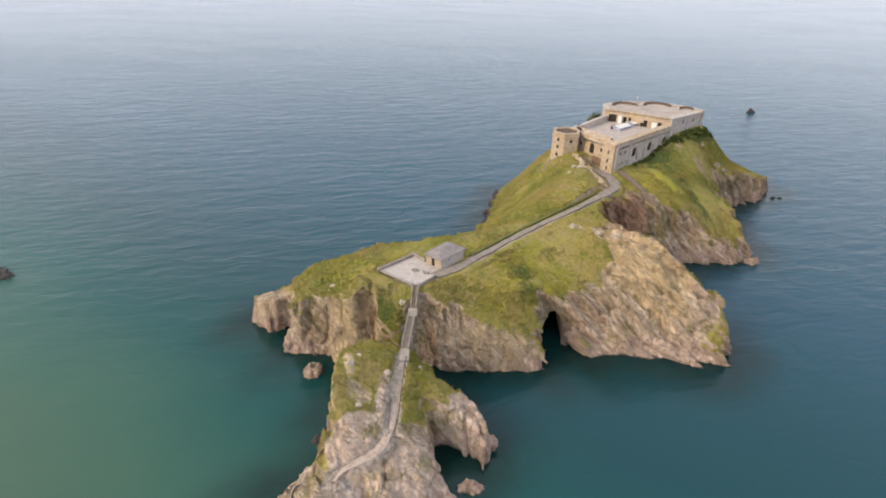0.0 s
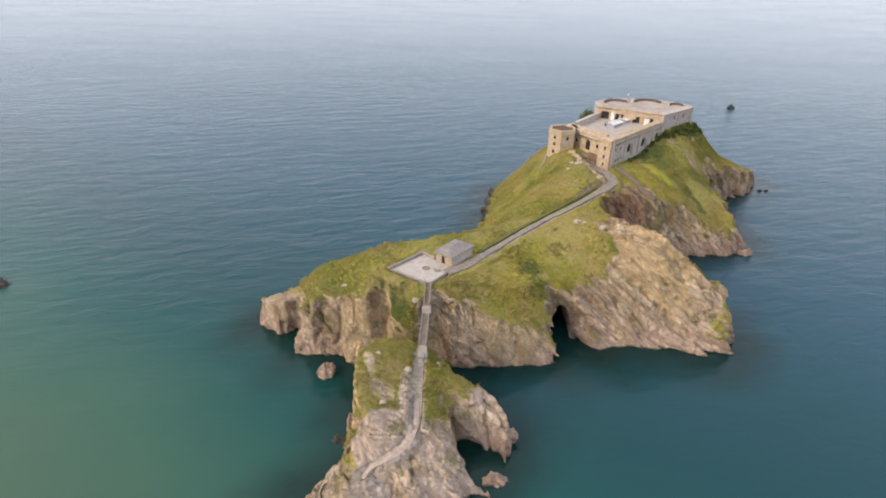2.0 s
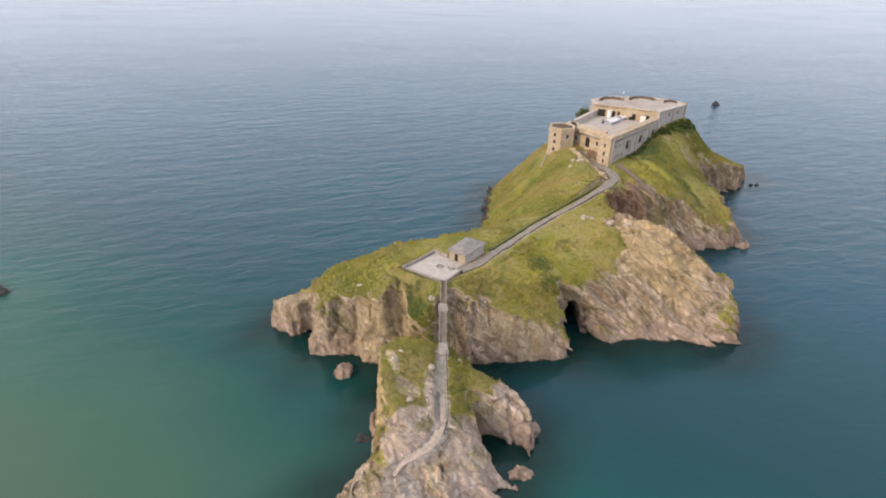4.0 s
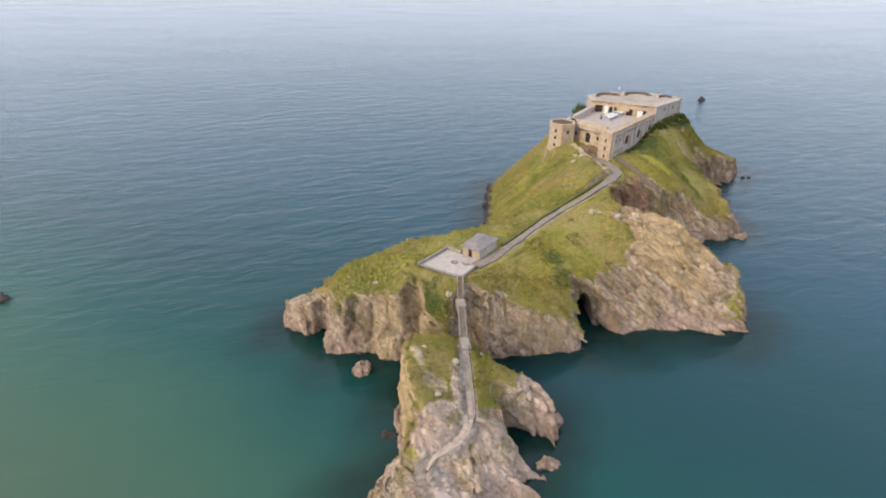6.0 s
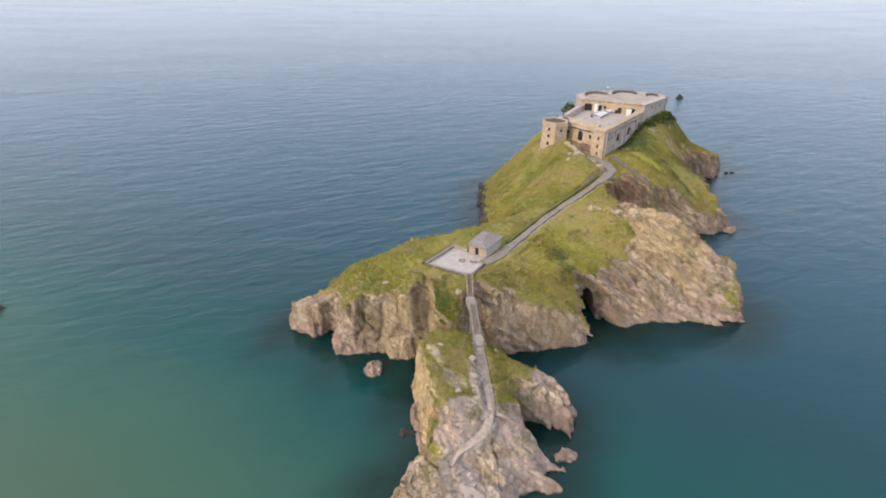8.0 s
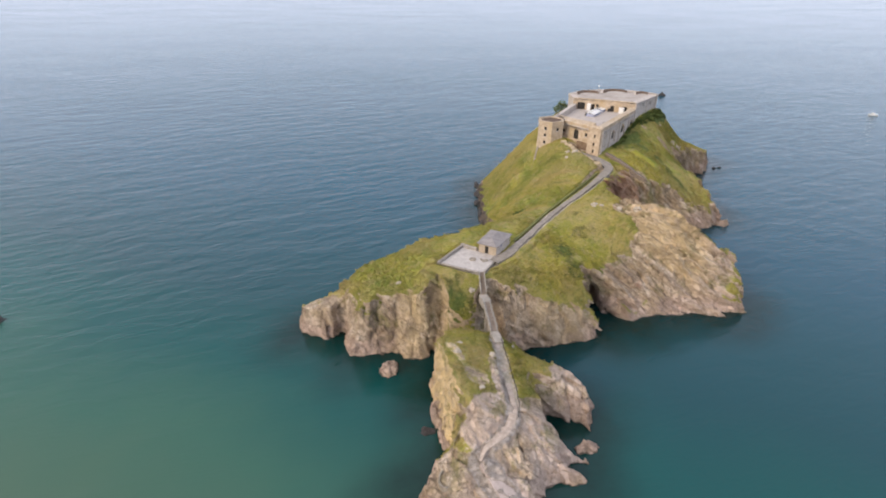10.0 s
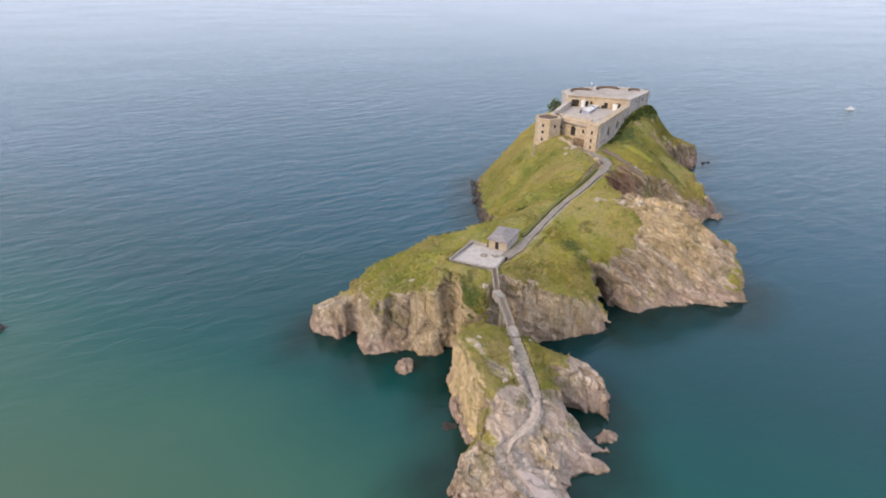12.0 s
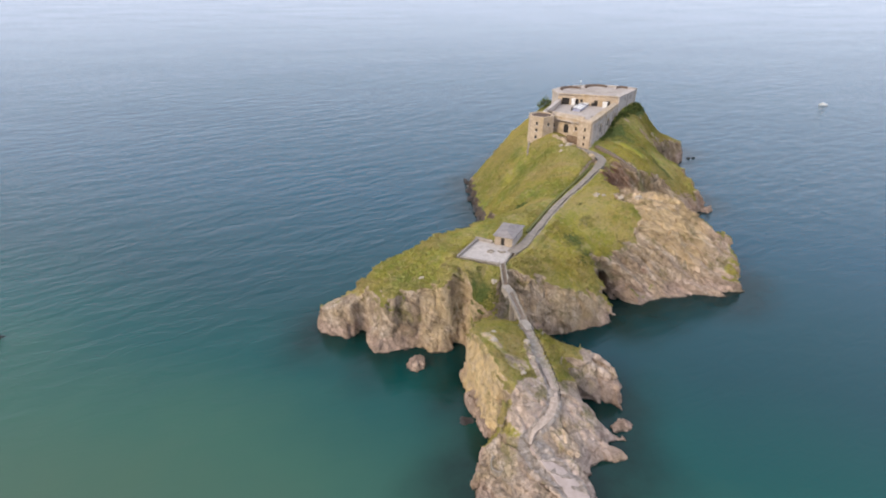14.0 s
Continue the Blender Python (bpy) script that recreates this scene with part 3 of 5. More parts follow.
# the patch at (18, 150) paints in the shading of a hummock and ditch
MAIN_SCRUB = [(73.5, 161.5, 10, 4.6, -70, 0.6), (88, 188, 9, 3, 38, 0.6), (67, 171, 10, 2.4, 48, 0.7), (72, 172, 7, 5, 40, 0.4), (56, 155, 2.2, 5, 25, 0.7), (79, 152, 7, 2, -20, 0.5), (18, 107, 4, 6, 0, 0.5), (18, 150, 7, 3, 40, 0.6), (92, 192, 10, 3, 40, 0.7), (-11.5, 97.5, 3.6, 3, 0, 0.8), (13.6, 135.0, 4.6, 2.2, 40, 1.0), (24, 108, 12, 7, 0, 0.22), (20, 114, 9, 5, 30, 0.2)]
MAIN_GORSE = [(67.2, 160.5, 6.5, 3.2, -68, 0.95), (80, 158, 5, 2.5, -40, 0.5), (88, 178, 4, 3, 0, 0.6), (-25, 107, 6, 3, 20, 0.25), (30, 152, 8, 4, 30, 0.2)]
SKERRY_BARE = [(-5.5, 64.5, 4.5, 4.5, 0, 1.0), (-24, 58, 5, 6, 0, 1.0), (-13, 51, 19, 10.5, 0, 1.0), (-14.5, 64.2, 6, 3.6, 30, 0.9), (-8.5, 60.5, 4.5, 3, 0, 1.0), (-15, 71, 3, 2.4, 0, 0.35), (-2, 64, 8, 5.5, 0, 1.0), (5, 73, 5, 5.5, 0, 0.9), (-20.9, 75, 1.6, 9, 0, 0.6),
               (-17.6, 77, 1.3, 5, 12, 0.35), (-10.6, 70.5, 1.7, 6, 4, 0.65)]
MAIN_SHORE = SHORE_WEST + SHORE_EAST + SHORE_SEAWARD
MAIN_CROWN = CROWN_WEST + CROWN_EAST + CROWN_FORT + CROWN_SEAWARD
SKERRY_SHORE = [
    (-20.9, 84, 14), (-21.0, 79, 14), (-21.0, 74.5, 14), (-20.8, 70.5, 12), (-21.0, 67.5, 6), (-22.6, 65.2, 3), (-25.6, 62, 2.2), (-27.3, 59.2, 2), (-29.3, 56.6, 2), (-31, 50, 2),
    (-29, 44, 2), (-15, 42, 1), (-9.6, 48, 1.2), (-7.9, 52.5, 1.6), (-6.4, 55.4, 1.6), (-3.6, 56.6, 1.5), (1.0, 57.2, 1.2), (-1.4, 59.8, 1.6), (2.4, 60.6, 1.4),
    (1.0, 63.6, 1.7), (-0.6, 67.2, 2.2), (-1.6, 71, 5), (2.6, 70.0, 5), (5.6, 69, 5), (6.8, 66.4, 3), (8.4, 68.6, 4), (9.2, 72.2, 3.5), (7.6, 75.8, 3), (4.4, 79.4, 2.6),
    (0.4, 83, 3), (-4, 86.6, 4), (-11, 91, 4), (-18, 89, 5)]
SKERRY_CROWN = [
    (-15.5, 71.5, 14.4), (-20.6, 76.6, 16.0), (-20.4, 83, 13.8), (-19.8, 70, 15.8), (-13, 84, 13.5), (-8, 82, 13.2), (-11, 71.7, 12.8), (-19.0, 65, 12.6),
    (-14.4, 66, 12.0), (-3, 80.5, 10.4), (-1.5, 72.2, 9.6), (0.7, 74.5, 10.2), (5.2, 72.4, 8.0), (-17.4, 61.6, 9.4), (-9.8, 58.3, 5.4), (-1, 65, 3.4), (-4.6, 66.4, 7.4),
    (-21.8, 57.2, 5.4), (-8.4, 67.7, 9.9), (-13.4, 62.3, 8.9), (-16, 55, 5), (-20, 47, 3), (-10, 50, 3.5), (-26, 60, 3.5), (3, 77.0, 8.4),
    (-0.5, 81.5, 7.6), (-4, 85, 9), (-4, 62.6, 5.6), (-1, 60.8, 2.6), (-4, 58.8, 3.2), (-14, 51, 4.0), (-21.4, 63.6, 7.4)]
FORT_PATH = smooth_line([(-2.5, 103, 18.8), (1.6, 105.9, 18.8), (6.4, 110.4, 19), (14, 117.8, 19.5), (23.2, 126.2, 20.2), (31.5, 132.2, 21.2),
                         (39.6, 138.8, 22.1), (45.0, 143.6, 22.5), (48.4, 147.8, 22.5), (49.8, 152.2, 22.5), (49.8, 156.4, 22.4), (48.2, 161.0, 22.4), (45.4, 166.2, 22.6)])
SKERRY_PATH = smooth_line([(-8.2, 82.5, 13.5), (-8.5, 79.5, 13.2), (-8.8, 74.5, 12.3), (-9.0, 70, 10.9), (-9.4, 66.4, 9.9), (-10.8, 63.6, 9.2),
                           (-13.2, 61.6, 8.8), (-16, 60.2, 8.2), (-17.6, 58.6, 7.2)])
RAMP = smooth_line([(-17.2, 58.4, 7.0), (-16.0, 56.0, 5.7), (-14.4, 52.8, 4.6), (-13.2, 49.4, 3.9), (-12.6, 45.4, 3.2)])
FORT_RING = [(51.7, 160.8), (75.8, 183.0), (92.0, 195.0), (89.5, 200.2), (80.0, 207.5), (66.5, 207.5), (58.0, 203.0), (56.6, 195.4), (41.2, 177.6)]
HUT_RING = [(-4.55, 108.5), (-1.15, 105.6), (4.0, 111.0), (0.1, 114.0)]
YARD_RING = [(-15.2, 104.8), (-7.6, 98.9), (-5.6, 99.2), (-1.8, 103.6), (-1.0, 105.6), (-4.8, 109.4), (-7.6, 112.2)]


def crown_main(x, y):
    h = plate(MAIN_CROWN, x, y) + 1.7 * (fractal(x * 0.11, y * 0.11, x * 0 + 6.3, 3) - 0.5)
    d, z = near_line(FORT_PATH, x, y)
    h = h + (z - 0.45 - h) * (1 - step(1.9, 3.2, d))
    inside, _ = shore([(a, b, 1) for a, b in YARD_RING], x, y)
    h = h + (17.95 - h) * step(-1.2, 0.2, inside)
    inside, _ = shore([(a, b, 1) for a, b in FORT_RING], x, y)
    return h + (21.5 - h) * step(0.2, 2.0, inside)


def crown_skerry(x, y):
    h = plate(SKERRY_CROWN, x, y)
    d, z = near_line(SKERRY_PATH, x, y)
    h = h + (z - 0.22 - h) * (1 - step(0.8, 2.0, d))
    d, z = near_line(RAMP, x, y)
    return h + (z - 0.3 - h) * (1 - step(1.4, 2.6, d))


def in_patches(patches, x, y, soft=False):
    """How far a place lies in turned ellipses (x, y, half lengths, degrees, amount); soft ones have wide, wandering edges."""
    out = np.zeros(np.shape(x))
    if soft:
        x, y = x + 9 * (fractal(x * 0.13, y * 0.13, x * 0 + 2.5, 3) - 0.5), y + 9 * (fractal(x * 0.13, y * 0.13, x * 0 + 7.5, 3) - 0.5)
    for cx, cy, rx, ry, turn, amount in patches:
        a = radians(turn)
        u, v = (x - cx) * math.cos(a) + (y - cy) * math.sin(a), -(x - cx) * math.sin(a) + (y - cy) * math.cos(a)
        out = out + amount * (1 - step(0.1 if soft else 0.6, 1.6 if soft else 1.1, np.hypot(u / rx, v / ry)))
    return out


def island_field(ring, crown, rough, bare, tunnel=None, slabs=()):
    """The solid of an island: under its crown, inside a shore that leans back by its steepness, weathered into beds and clefts."""
    def field(lo, cell, shape):
        x = lo[0] + cell * np.arange(shape[0])
        y = lo[1] + cell * np.arange(shape[1])
        z = (lo[2] + cell * np.arange(shape[2]))[None, None, :]
        gx, gy = np.meshgrid(x, y, indexing="ij")
        h = crown(gx, gy)
        d, s = shore(ring, gx, gy)
        h = h + 0.7 * (fractal(gx * 0.22, gy * 0.22, gx * 0 + 3.1, 3) - 0.5)
        sx, sy = np.gradient(h, cell)
        tilt = 1 / np.sqrt(1 + np.minimum(sx * sx + sy * sy, 9))
        h, s, d, tilt, z = [np.asarray(a, np.float32) for a in (h, s, d, tilt, z)]
        top = (z - h[:, :, None]) * tilt[:, :, None]
        lean = 1 / np.sqrt(1 + 1 / s ** 2)
        side = (np.maximum(z, -0.5) / s[:, :, None] - d[:, :, None]) * lean[:, :, None]
        f = np.maximum(top, side).astype(np.float32)
        band = np.argwhere(np.abs(f) < 2.6)
        px, py, pz = (band * cell + np.array(lo)).T
        i, j, k = band.T
        t, c = top[i, j, k], side[i, j, k]
        steep = np.maximum(step(-1.6, 0.5, c - t), np.clip(in_patches(bare, gx, gy), 0, 1)[i, j])
        f[i, j, k] += 0.22 * (fractal(px * 0.6, py * 0.6, pz * 0.6, 2) - 0.5) * (1 - steep)
        crag = steep > 0.05
        i, j, k, px, py, pz, steep = [a[crag] for a in (i, j, k, px, py, pz, steep)]
        # beds dip to the east; clefts stand upright
        px = px + 1.6 * (fractal(py * 0.2, pz * 0.2, px * 0.2, 2) - 0.5)
        u, v, w = 0.77 * px - 0.64 * pz, 0.95 * py + 0.3 * px, 0.64 * px + 0.77 * pz
        large = blocks(u / 9.0, v / 4.6, w / 3.0)
        ribs = blocks((px + 0.25 * pz) / 4.6, py / 4.6, pz / 15.0)
        small = blocks(u / 3.2, v / 1.7, w / 1.0)
        west = 1 - step(10, 30, px)
        cleft = np.abs(fractal(px * 0.17, py * 0.17, pz * 0.035, 2) - 0.5) * 2
        bend = fractal(px * 0.09, py * 0.09, pz * 0.09, 3) - 0.5
        rib = 0
        for every, high, warp, seed in ((4.6, 1.7, 6.0, 0.0), (2.0, 0.65, 3.5, 13.0)):
            q = (0.64 * px + 0.77 * py + 0.35 * pz + warp * (fractal(px * 0.07 + seed, py * 0.07, pz * 0.07, 3) - 0.5)) / every
            whole = np.floor(q)
            tooth = LATTICE[whole.astype(int) & 63, int(seed), 5]
            rib = rib + high * (q - whole - 0.5) * (0.45 + 1.1 * tooth)
        cut = rough * ((0.42 + 0.13 * west) * large + (0.2 + 0.45 * west) * ribs + (0.18 + 0.02 * west) * small + (1 - west) * rib + (4.2 - 1.2 * west) * (0.13 - cleft).clip(0)
                       + 0.7 * (fractal(px * 0.13, py * 0.13, pz * 0.13, 2) - 0.5))
        # open joints: along the beds, and upright across them, broken off here and there
        gaps = fractal(px * 0.21 + 40, py * 0.21, pz * 0.21, 3)
        for q, every, wide, deep, keep in ((w + 5 * bend, 3.1, 0.75, 1.4 - 0.7 * west, gaps), (px + 0.3 * py + 7 * bend, 3.7, 0.7, 0.8 + 0.6 * west, 1 - gaps),
                                           (u + 0.5 * py - 6 * bend, 5.3, 0.8, 1.1, gaps)):
            d = np.abs(q / every - np.round(q / every)) * every
            cut = cut + 0.55 * deep * (1 - d / wide).clip(0) * step(0.44, 0.62, keep)
        # smooth slabs: long low ribs in place of blocks
        flat = np.clip(in_patches(slabs, gx, gy), 0, 1)[i, j]
        v = (py + 0.42 * px + 0.25 * pz) / 2.1 + 0.8 * (fractal(px * 0.3, py * 0.3, pz * 0.3, 2) - 0.5)
        saw = 0.55 * (v - np.floor(v) - 0.5) + 0.13 * small + 0.5 * (fractal(px * 0.5, py * 0.5, pz * 0.5, 3) - 0.5)
        cut = cut * (1 - flat) + saw * flat
        f[i, j, k] += (steep * cut).astype(np.float32)
        if tunnel is not None:
            f = np.maximum(f, tunnel(gx[:, :, None], gy[:, :, None], z).astype(np.float32))
        return f
    return field


def sea_cave(x, y, z):
    """A pointed passage that opens at the water and runs in under the crown (positive inside it)."""
    t = np.clip((y - 97) / 24, 0, 1)
    cx, half = 24.2 + 2.8 * t, 2.7 - 0.7 * t
    r = np.maximum(np.abs(x - cx) / half, 0) ** 2 + (np.maximum(z, 0) / (8.6 - 2.5 * t)) ** 2
    r = r + 0.35 * (fractal(x * 0.5 + 0 * z, y * 0.5 + 0 * z, z * 0.5 + 0 * x, 2) - 0.5)
    inside = (1 - np.sqrt(np.maximum(r, 0))) * half
    return np.minimum(inside, np.minimum(y - 95, 121 - y))


def sea_hollow(x, y, z):
    """A wave-cut hollow under the seaward lobe of the islet (positive inside it)."""
    r = np.sqrt(((x - 0.0) / 3.4) ** 2 + ((y - 70.4) / 2.2) ** 2 + ((z - 0.3) / 1.9) ** 2)
    return (1 - r + 0.3 * (fractal(x * 0.6 + 0 * z, y * 0.6 + 0 * z, z * 0.6 + 0 * x, 2) - 0.5)) * 2.8


def paint_ground(ob, verts, crown, bare, red=(), scrub=(), gorse=(), pale=(), ochre=(), green=(), wet=(), thin=1.0):
    """Vertex attributes that say where turf grows and where the rock is red."""
    me = ob.data
    me.update()
    n = np.zeros(len(verts) * 3, np.float32)
    me.vertex_normals.foreach_get("vector", n)
    n = n.reshape(-1, 3)
    x, y, z = verts.T
    slope = n[:, 2] + 0.25 * (fractal(x * 0.25, y * 0.25, z * 0.25, 3) - 0.5)
    g = step(0.34, 0.62, slope) * step(1.2, 3.6, z + 2.5 * (grain(x * 0.2, y * 0.2, z * 0) - 0.5))
    depth = crown(x, y) - z
    g = g * (1 - step(0.9, 3.2, depth))
    g = np.maximum(g * thin - 1.2 * in_patches(bare, x, y), in_patches(green, x, y) * step(-0.1, 0.25, slope))
    trod = np.zeros(len(verts))
    for line, wide in ((FORT_PATH, 1.1), (SKERRY_PATH, 1.25), (RAMP, 2.2)):
        near = np.flatnonzero((x > line[:, 0].min() - 4) & (x < line[:, 0].max() + 4) & (y > line[:, 1].min() - 4) & (y < line[:, 1].max() + 4))
        trod[near] = np.maximum(trod[near], 1 - step(wide * 0.6, wide * 1.6, near_line(line, x[near], y[near])[0]))
    me.attributes.new("trodden", "FLOAT", "POINT").data.foreach_set("value", trod.astype(np.float32))
    me.attributes.new("grass", "FLOAT", "POINT").data.foreach_set("value", g.astype(np.float32))
    loops = np.zeros(len(me.loops), np.int32)
    me.loops.foreach_get("vertex_index", loops)
    turf = g[loops.reshape(-1, 4)].mean(1)
    me.polygons.foreach_set("use_smooth", turf > 0.35)
    r = np.zeros(len(verts))
    for cx, cy, cz, size in red:
        r = np.maximum(r, 1 - step(0.5, 1.2, np.sqrt((x - cx) ** 2 + (y - cy) ** 2 + (z - cz) ** 2) / size))
    for zone, patches in (("scrub", scrub), ("gorse", gorse), ("pale", pale), ("ochre", ochre), ("wet", wet)):
        me.attributes.new(zone, "FLOAT", "POINT").data.foreach_set("value", in_patches(patches, x, y, zone in ("scrub", "gorse")).astype(np.float32))
    me.attributes.new("red", "FLOAT", "POINT").data.foreach_set("value", r.astype(np.float32))
    return g


# ---- sea and islands ----
xs = np.concatenate([[-6000, -2500, -1000, -500, -250], np.arange(-130, 200, 3.0), [260, 400, 700, 1500, 3000, 6000]])
ys = np.concatenate([[-3000, -1000, -300, -80], np.arange(0, 262, 3.0), [320, 450, 700, 1200, 2500, 6000]])
gx, gy = np.meshgrid(xs, ys)
at = np.arange(gx.size).reshape(gx.shape)
cells = np.stack([at[:-1, :-1], at[:-1, 1:], at[1:, 1:], at[1:, :-1]], -1).reshape(-1, 4)
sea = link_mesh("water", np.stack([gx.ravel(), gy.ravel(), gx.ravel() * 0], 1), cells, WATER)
tagged(sea, "calm blue-green sea with fine ripples, paler over sand and painted sky sheen", "sea", kind="structure")
# near-shore mask for the painted cliff reflection and weedy bottom
off = np.minimum(-shore(MAIN_SHORE, gx, gy)[0], -shore(SKERRY_SHORE, gx, gy)[0])
weed_reflection = 1 - step(-1, 15, off + 12 * (fractal(gx * 0.07, gy * 0.07, gx * 0, 3) - 0.5))
sea.data.attributes.new("weed_reflection", "FLOAT", "POINT").data.foreach_set("value", weed_reflection.ravel().astype(np.float32))

CELL = 0.4
verts, quads = surface(island_field(MAIN_SHORE, crown_main, 0.95, MAIN_BARE, sea_cave, [(-45, 111, 5, 5, 0, 0.8), (12, 95, 9, 5, 0, 0.5), (44.6, 154.5, 11, 3, -78, 0.6)]), (-54, 87, -2.5), (136, 238, 31), CELL)
island = link_mesh("ground_island", verts, quads, TERRAIN)
tagged(island, "grassy limestone island with steep tan cliffs", "island", kind="structure")
turf_main = paint_ground(island, verts, crown_main,
             MAIN_BARE,
             [(49.5, 139, 14, 13.5), (36.5, 102.5, 8, 2.4)],
             MAIN_SCRUB,
             MAIN_GORSE,
             # ochre patch at (46, 110) paints the east crest warm, as if sunlit
             [(44.6, 154.5, 11, 3.4, -78, 0.9), (40, 117, 6, 3, -38, 0.6), (55, 101, 12, 6, 0, 0.5)], [(44.6, 154.5, 11.5, 3.6, -78, 1.2), (46, 110, 14, 6, -35, 0.7), (-18, 97, 9, 5, 0, 0.6), (12, 95, 8, 4, 0, 0.3)], [(-11.4, 97, 4.2, 2.4, 30, 1.0), (-10.5, 94.8, 2.2, 2, 0, 0.9), (61.5, 107, 2.2, 3.4, -40, 0.9)], [(14.5, 172, 6, 40, -8, 1.0)])
verts2, quads2 = surface(island_field(SKERRY_SHORE, crown_skerry, 0.9, SKERRY_BARE, sea_hollow, [(-3, 62, 6.5, 6, 0, 0.55), (-14.4, 52.5, 2.4, 6, 15, 1.0), (-13.5, 61.2, 4.5, 1.6, 25, 0.9), (-14.2, 65.5, 4.5, 3.5, 30, 0.8), (-20.5, 77, 2.8, 9, 0, 0.75)]), (-36, 38, -2.5), (14, 95, 18.4), 0.3)
skerry = link_mesh("ground_skerry", verts2, quads2, TERRAIN)
tagged(skerry, "rocky islet of bedded grey limestone, turf on its crown", "islet", kind="structure")
turf_skerry = paint_ground(skerry, verts2, crown_skerry,
             # ochre on the west face: rock tint with its sunlit brightness painted in
             SKERRY_BARE, (), (), (), [(-14, 64, 7, 4.5, 25, 0.9), (-3, 62, 7, 6, 0, 0.8), (3.5, 73.5, 6, 5, 0, 0.6), (-13.5, 53.5, 2.6, 4.5, 20, 0.7), (-18.5, 79, 2, 6, 15, 0.3), (-12, 53, 12, 8, 0, 0.5), (-10.6, 70.5, 1.8, 6, 4, 0.7)], [(-20.6, 75, 4.0, 10, 0, 1.2)], [(-21.6, 64.4, 2.6, 1.8, 0, 0.9)], (), 0.86)


def tufts(name, verts, g, count, size, material, label, seed):
    """Tussocks of four bent blades each, scattered where turf grows: one object."""
    rng = np.random.RandomState(seed)
    g = g.copy()
    for line, wide in ((FORT_PATH, 2.1), (SKERRY_PATH, 1.2)):
        g[near_line(line, verts[:, 0], verts[:, 1])[0] < wide] = 0
    g[in_patches(MAIN_SCRUB + MAIN_GORSE, verts[:, 0], verts[:, 1], True) > 0.6] = 0
    for ring in (YARD_RING, FORT_RING, HUT_RING):
        g[shore([(a, b, 1) for a, b in ring], verts[:, 0], verts[:, 1])[0] > -0.6] = 0
    pick = rng.choice(np.flatnonzero(g > 0.6), count)
    p = verts[pick] + rng.uniform(-0.25, 0.25, (count, 3)) * (1, 1, 0)
    k = 4
    turn = rng.uniform(0, 2 * np.pi, (count, k))
    high = size * rng.uniform(0.5, 1.3, (count, k)) * (0.5 + 1.1 * grain(p[:, 0] * 0.15, p[:, 1] * 0.15, p[:, 0] * 0))[:, None]
    out = np.stack([np.cos(turn), np.sin(turn), turn * 0], -1)
    across = np.stack([-np.sin(turn), np.cos(turn), turn * 0], -1)
    up = np.array((0, 0, 1.0))
    c = p[:, None, :] - 0.08 * up
    a = c - across * high[..., None] * 0.30
    b = c + across * high[..., None] * 0.30
    m = c + out * high[..., None] * 0.35 + up * high[..., None] * 0.75
    e = c + out * high[..., None] * 0.85 + up * high[..., None] * 0.55
    v = np.stack([a, b, m, e], 2).reshape(-1, 3)
    i = np.arange(count * k)[:, None] * 4
    f = np.concatenate([i + (0, 1, 2), i + (1, 3, 2)], 0)
    ob = link_mesh(name, v, f, material, False)
    return tagged(ob, label, "grass", kind="stuff")


def ribbon(name, line, width, lift, material, label, category, taper=None, parent=None):
    """A worn way of that width laid along a line, a little proud of the ground, with ragged edges."""
    bm = bmesh.new()
    rows = []
    for i, p in enumerate(line):
        q, r = line[max(i - 1, 0)], line[min(i + 1, len(line) - 1)]
        t = Vector((r[0] - q[0], r[1] - q[1], 0)).normalized()
        side = Vector((-t.y, t.x, 0))
        w = (taper(i / (len(line) - 1)) if taper else 1) * width / 2
        wl = w * (1 + 0.35 * noise.noise((p[0] * 0.4, p[1] * 0.4, 1.7)) + 0.14 * noise.noise((p[0] * 1.3, p[1] * 1.3, 4.7)))
        wr = w * (1 + 0.35 * noise.noise((p[0] * 0.4, p[1] * 0.4, 8.3)) + 0.14 * noise.noise((p[0] * 1.3, p[1] * 1.3, 6.1)))
        c = Vector(p)
        row = [c + side * wl + Vector((0, 0, -1.1)), c + side * wl * 0.96 + Vector((0, 0, lift)), c + Vector((0, 0, lift + 0.06)),
               c - side * wr * 0.96 + Vector((0, 0, lift)), c - side * wr + Vector((0, 0, -1.1))]
        rows.append([bm.verts.new(v) for v in row])
    for a, b in zip(rows, rows[1:]):
        for k in range(4):
            bm.faces.new((a[k], a[k + 1], b[k + 1], b[k]))
    ob = part(name, bm, material, parent)
    return tagged(ob, label, category, kind="structure")


ribbon("path_fort", FORT_PATH, 1.6, 0.0, TRACK, "worn grey path leading up to the fort", "path",
       lambda t: 0.78 + 0.15 * math.sin(t * 9) ** 2 + 0.95 * step(0.6, 0.75, t) + 1.0 * (1 - step(0.0, 0.2, t)))
ribbon("path_skerry", SKERRY_PATH, 1.0, -0.14, PALE_TRACK, "worn concrete path over the islet", "path", lambda t: 1.0 + 0.55 * step(0.5, 0.7, t) - 1.1 * step(0.78, 1.0, t))
ribbon("path_ramp", RAMP, 2.9, -0.14, RAMP_STONE, "broad worn pinkish ramp down the islet", "path", lambda t: 0.4 + 0.75 * step(0.1, 0.5, t))


tufts("grass", verts, turf_main, 90000, 0.30, GRASS, "rough tussocky grass, olive green and straw", 3)
tufts("grass", verts2, turf_skerry, 6000, 0.22, GRASS, "short rough grass on the islet", 4)


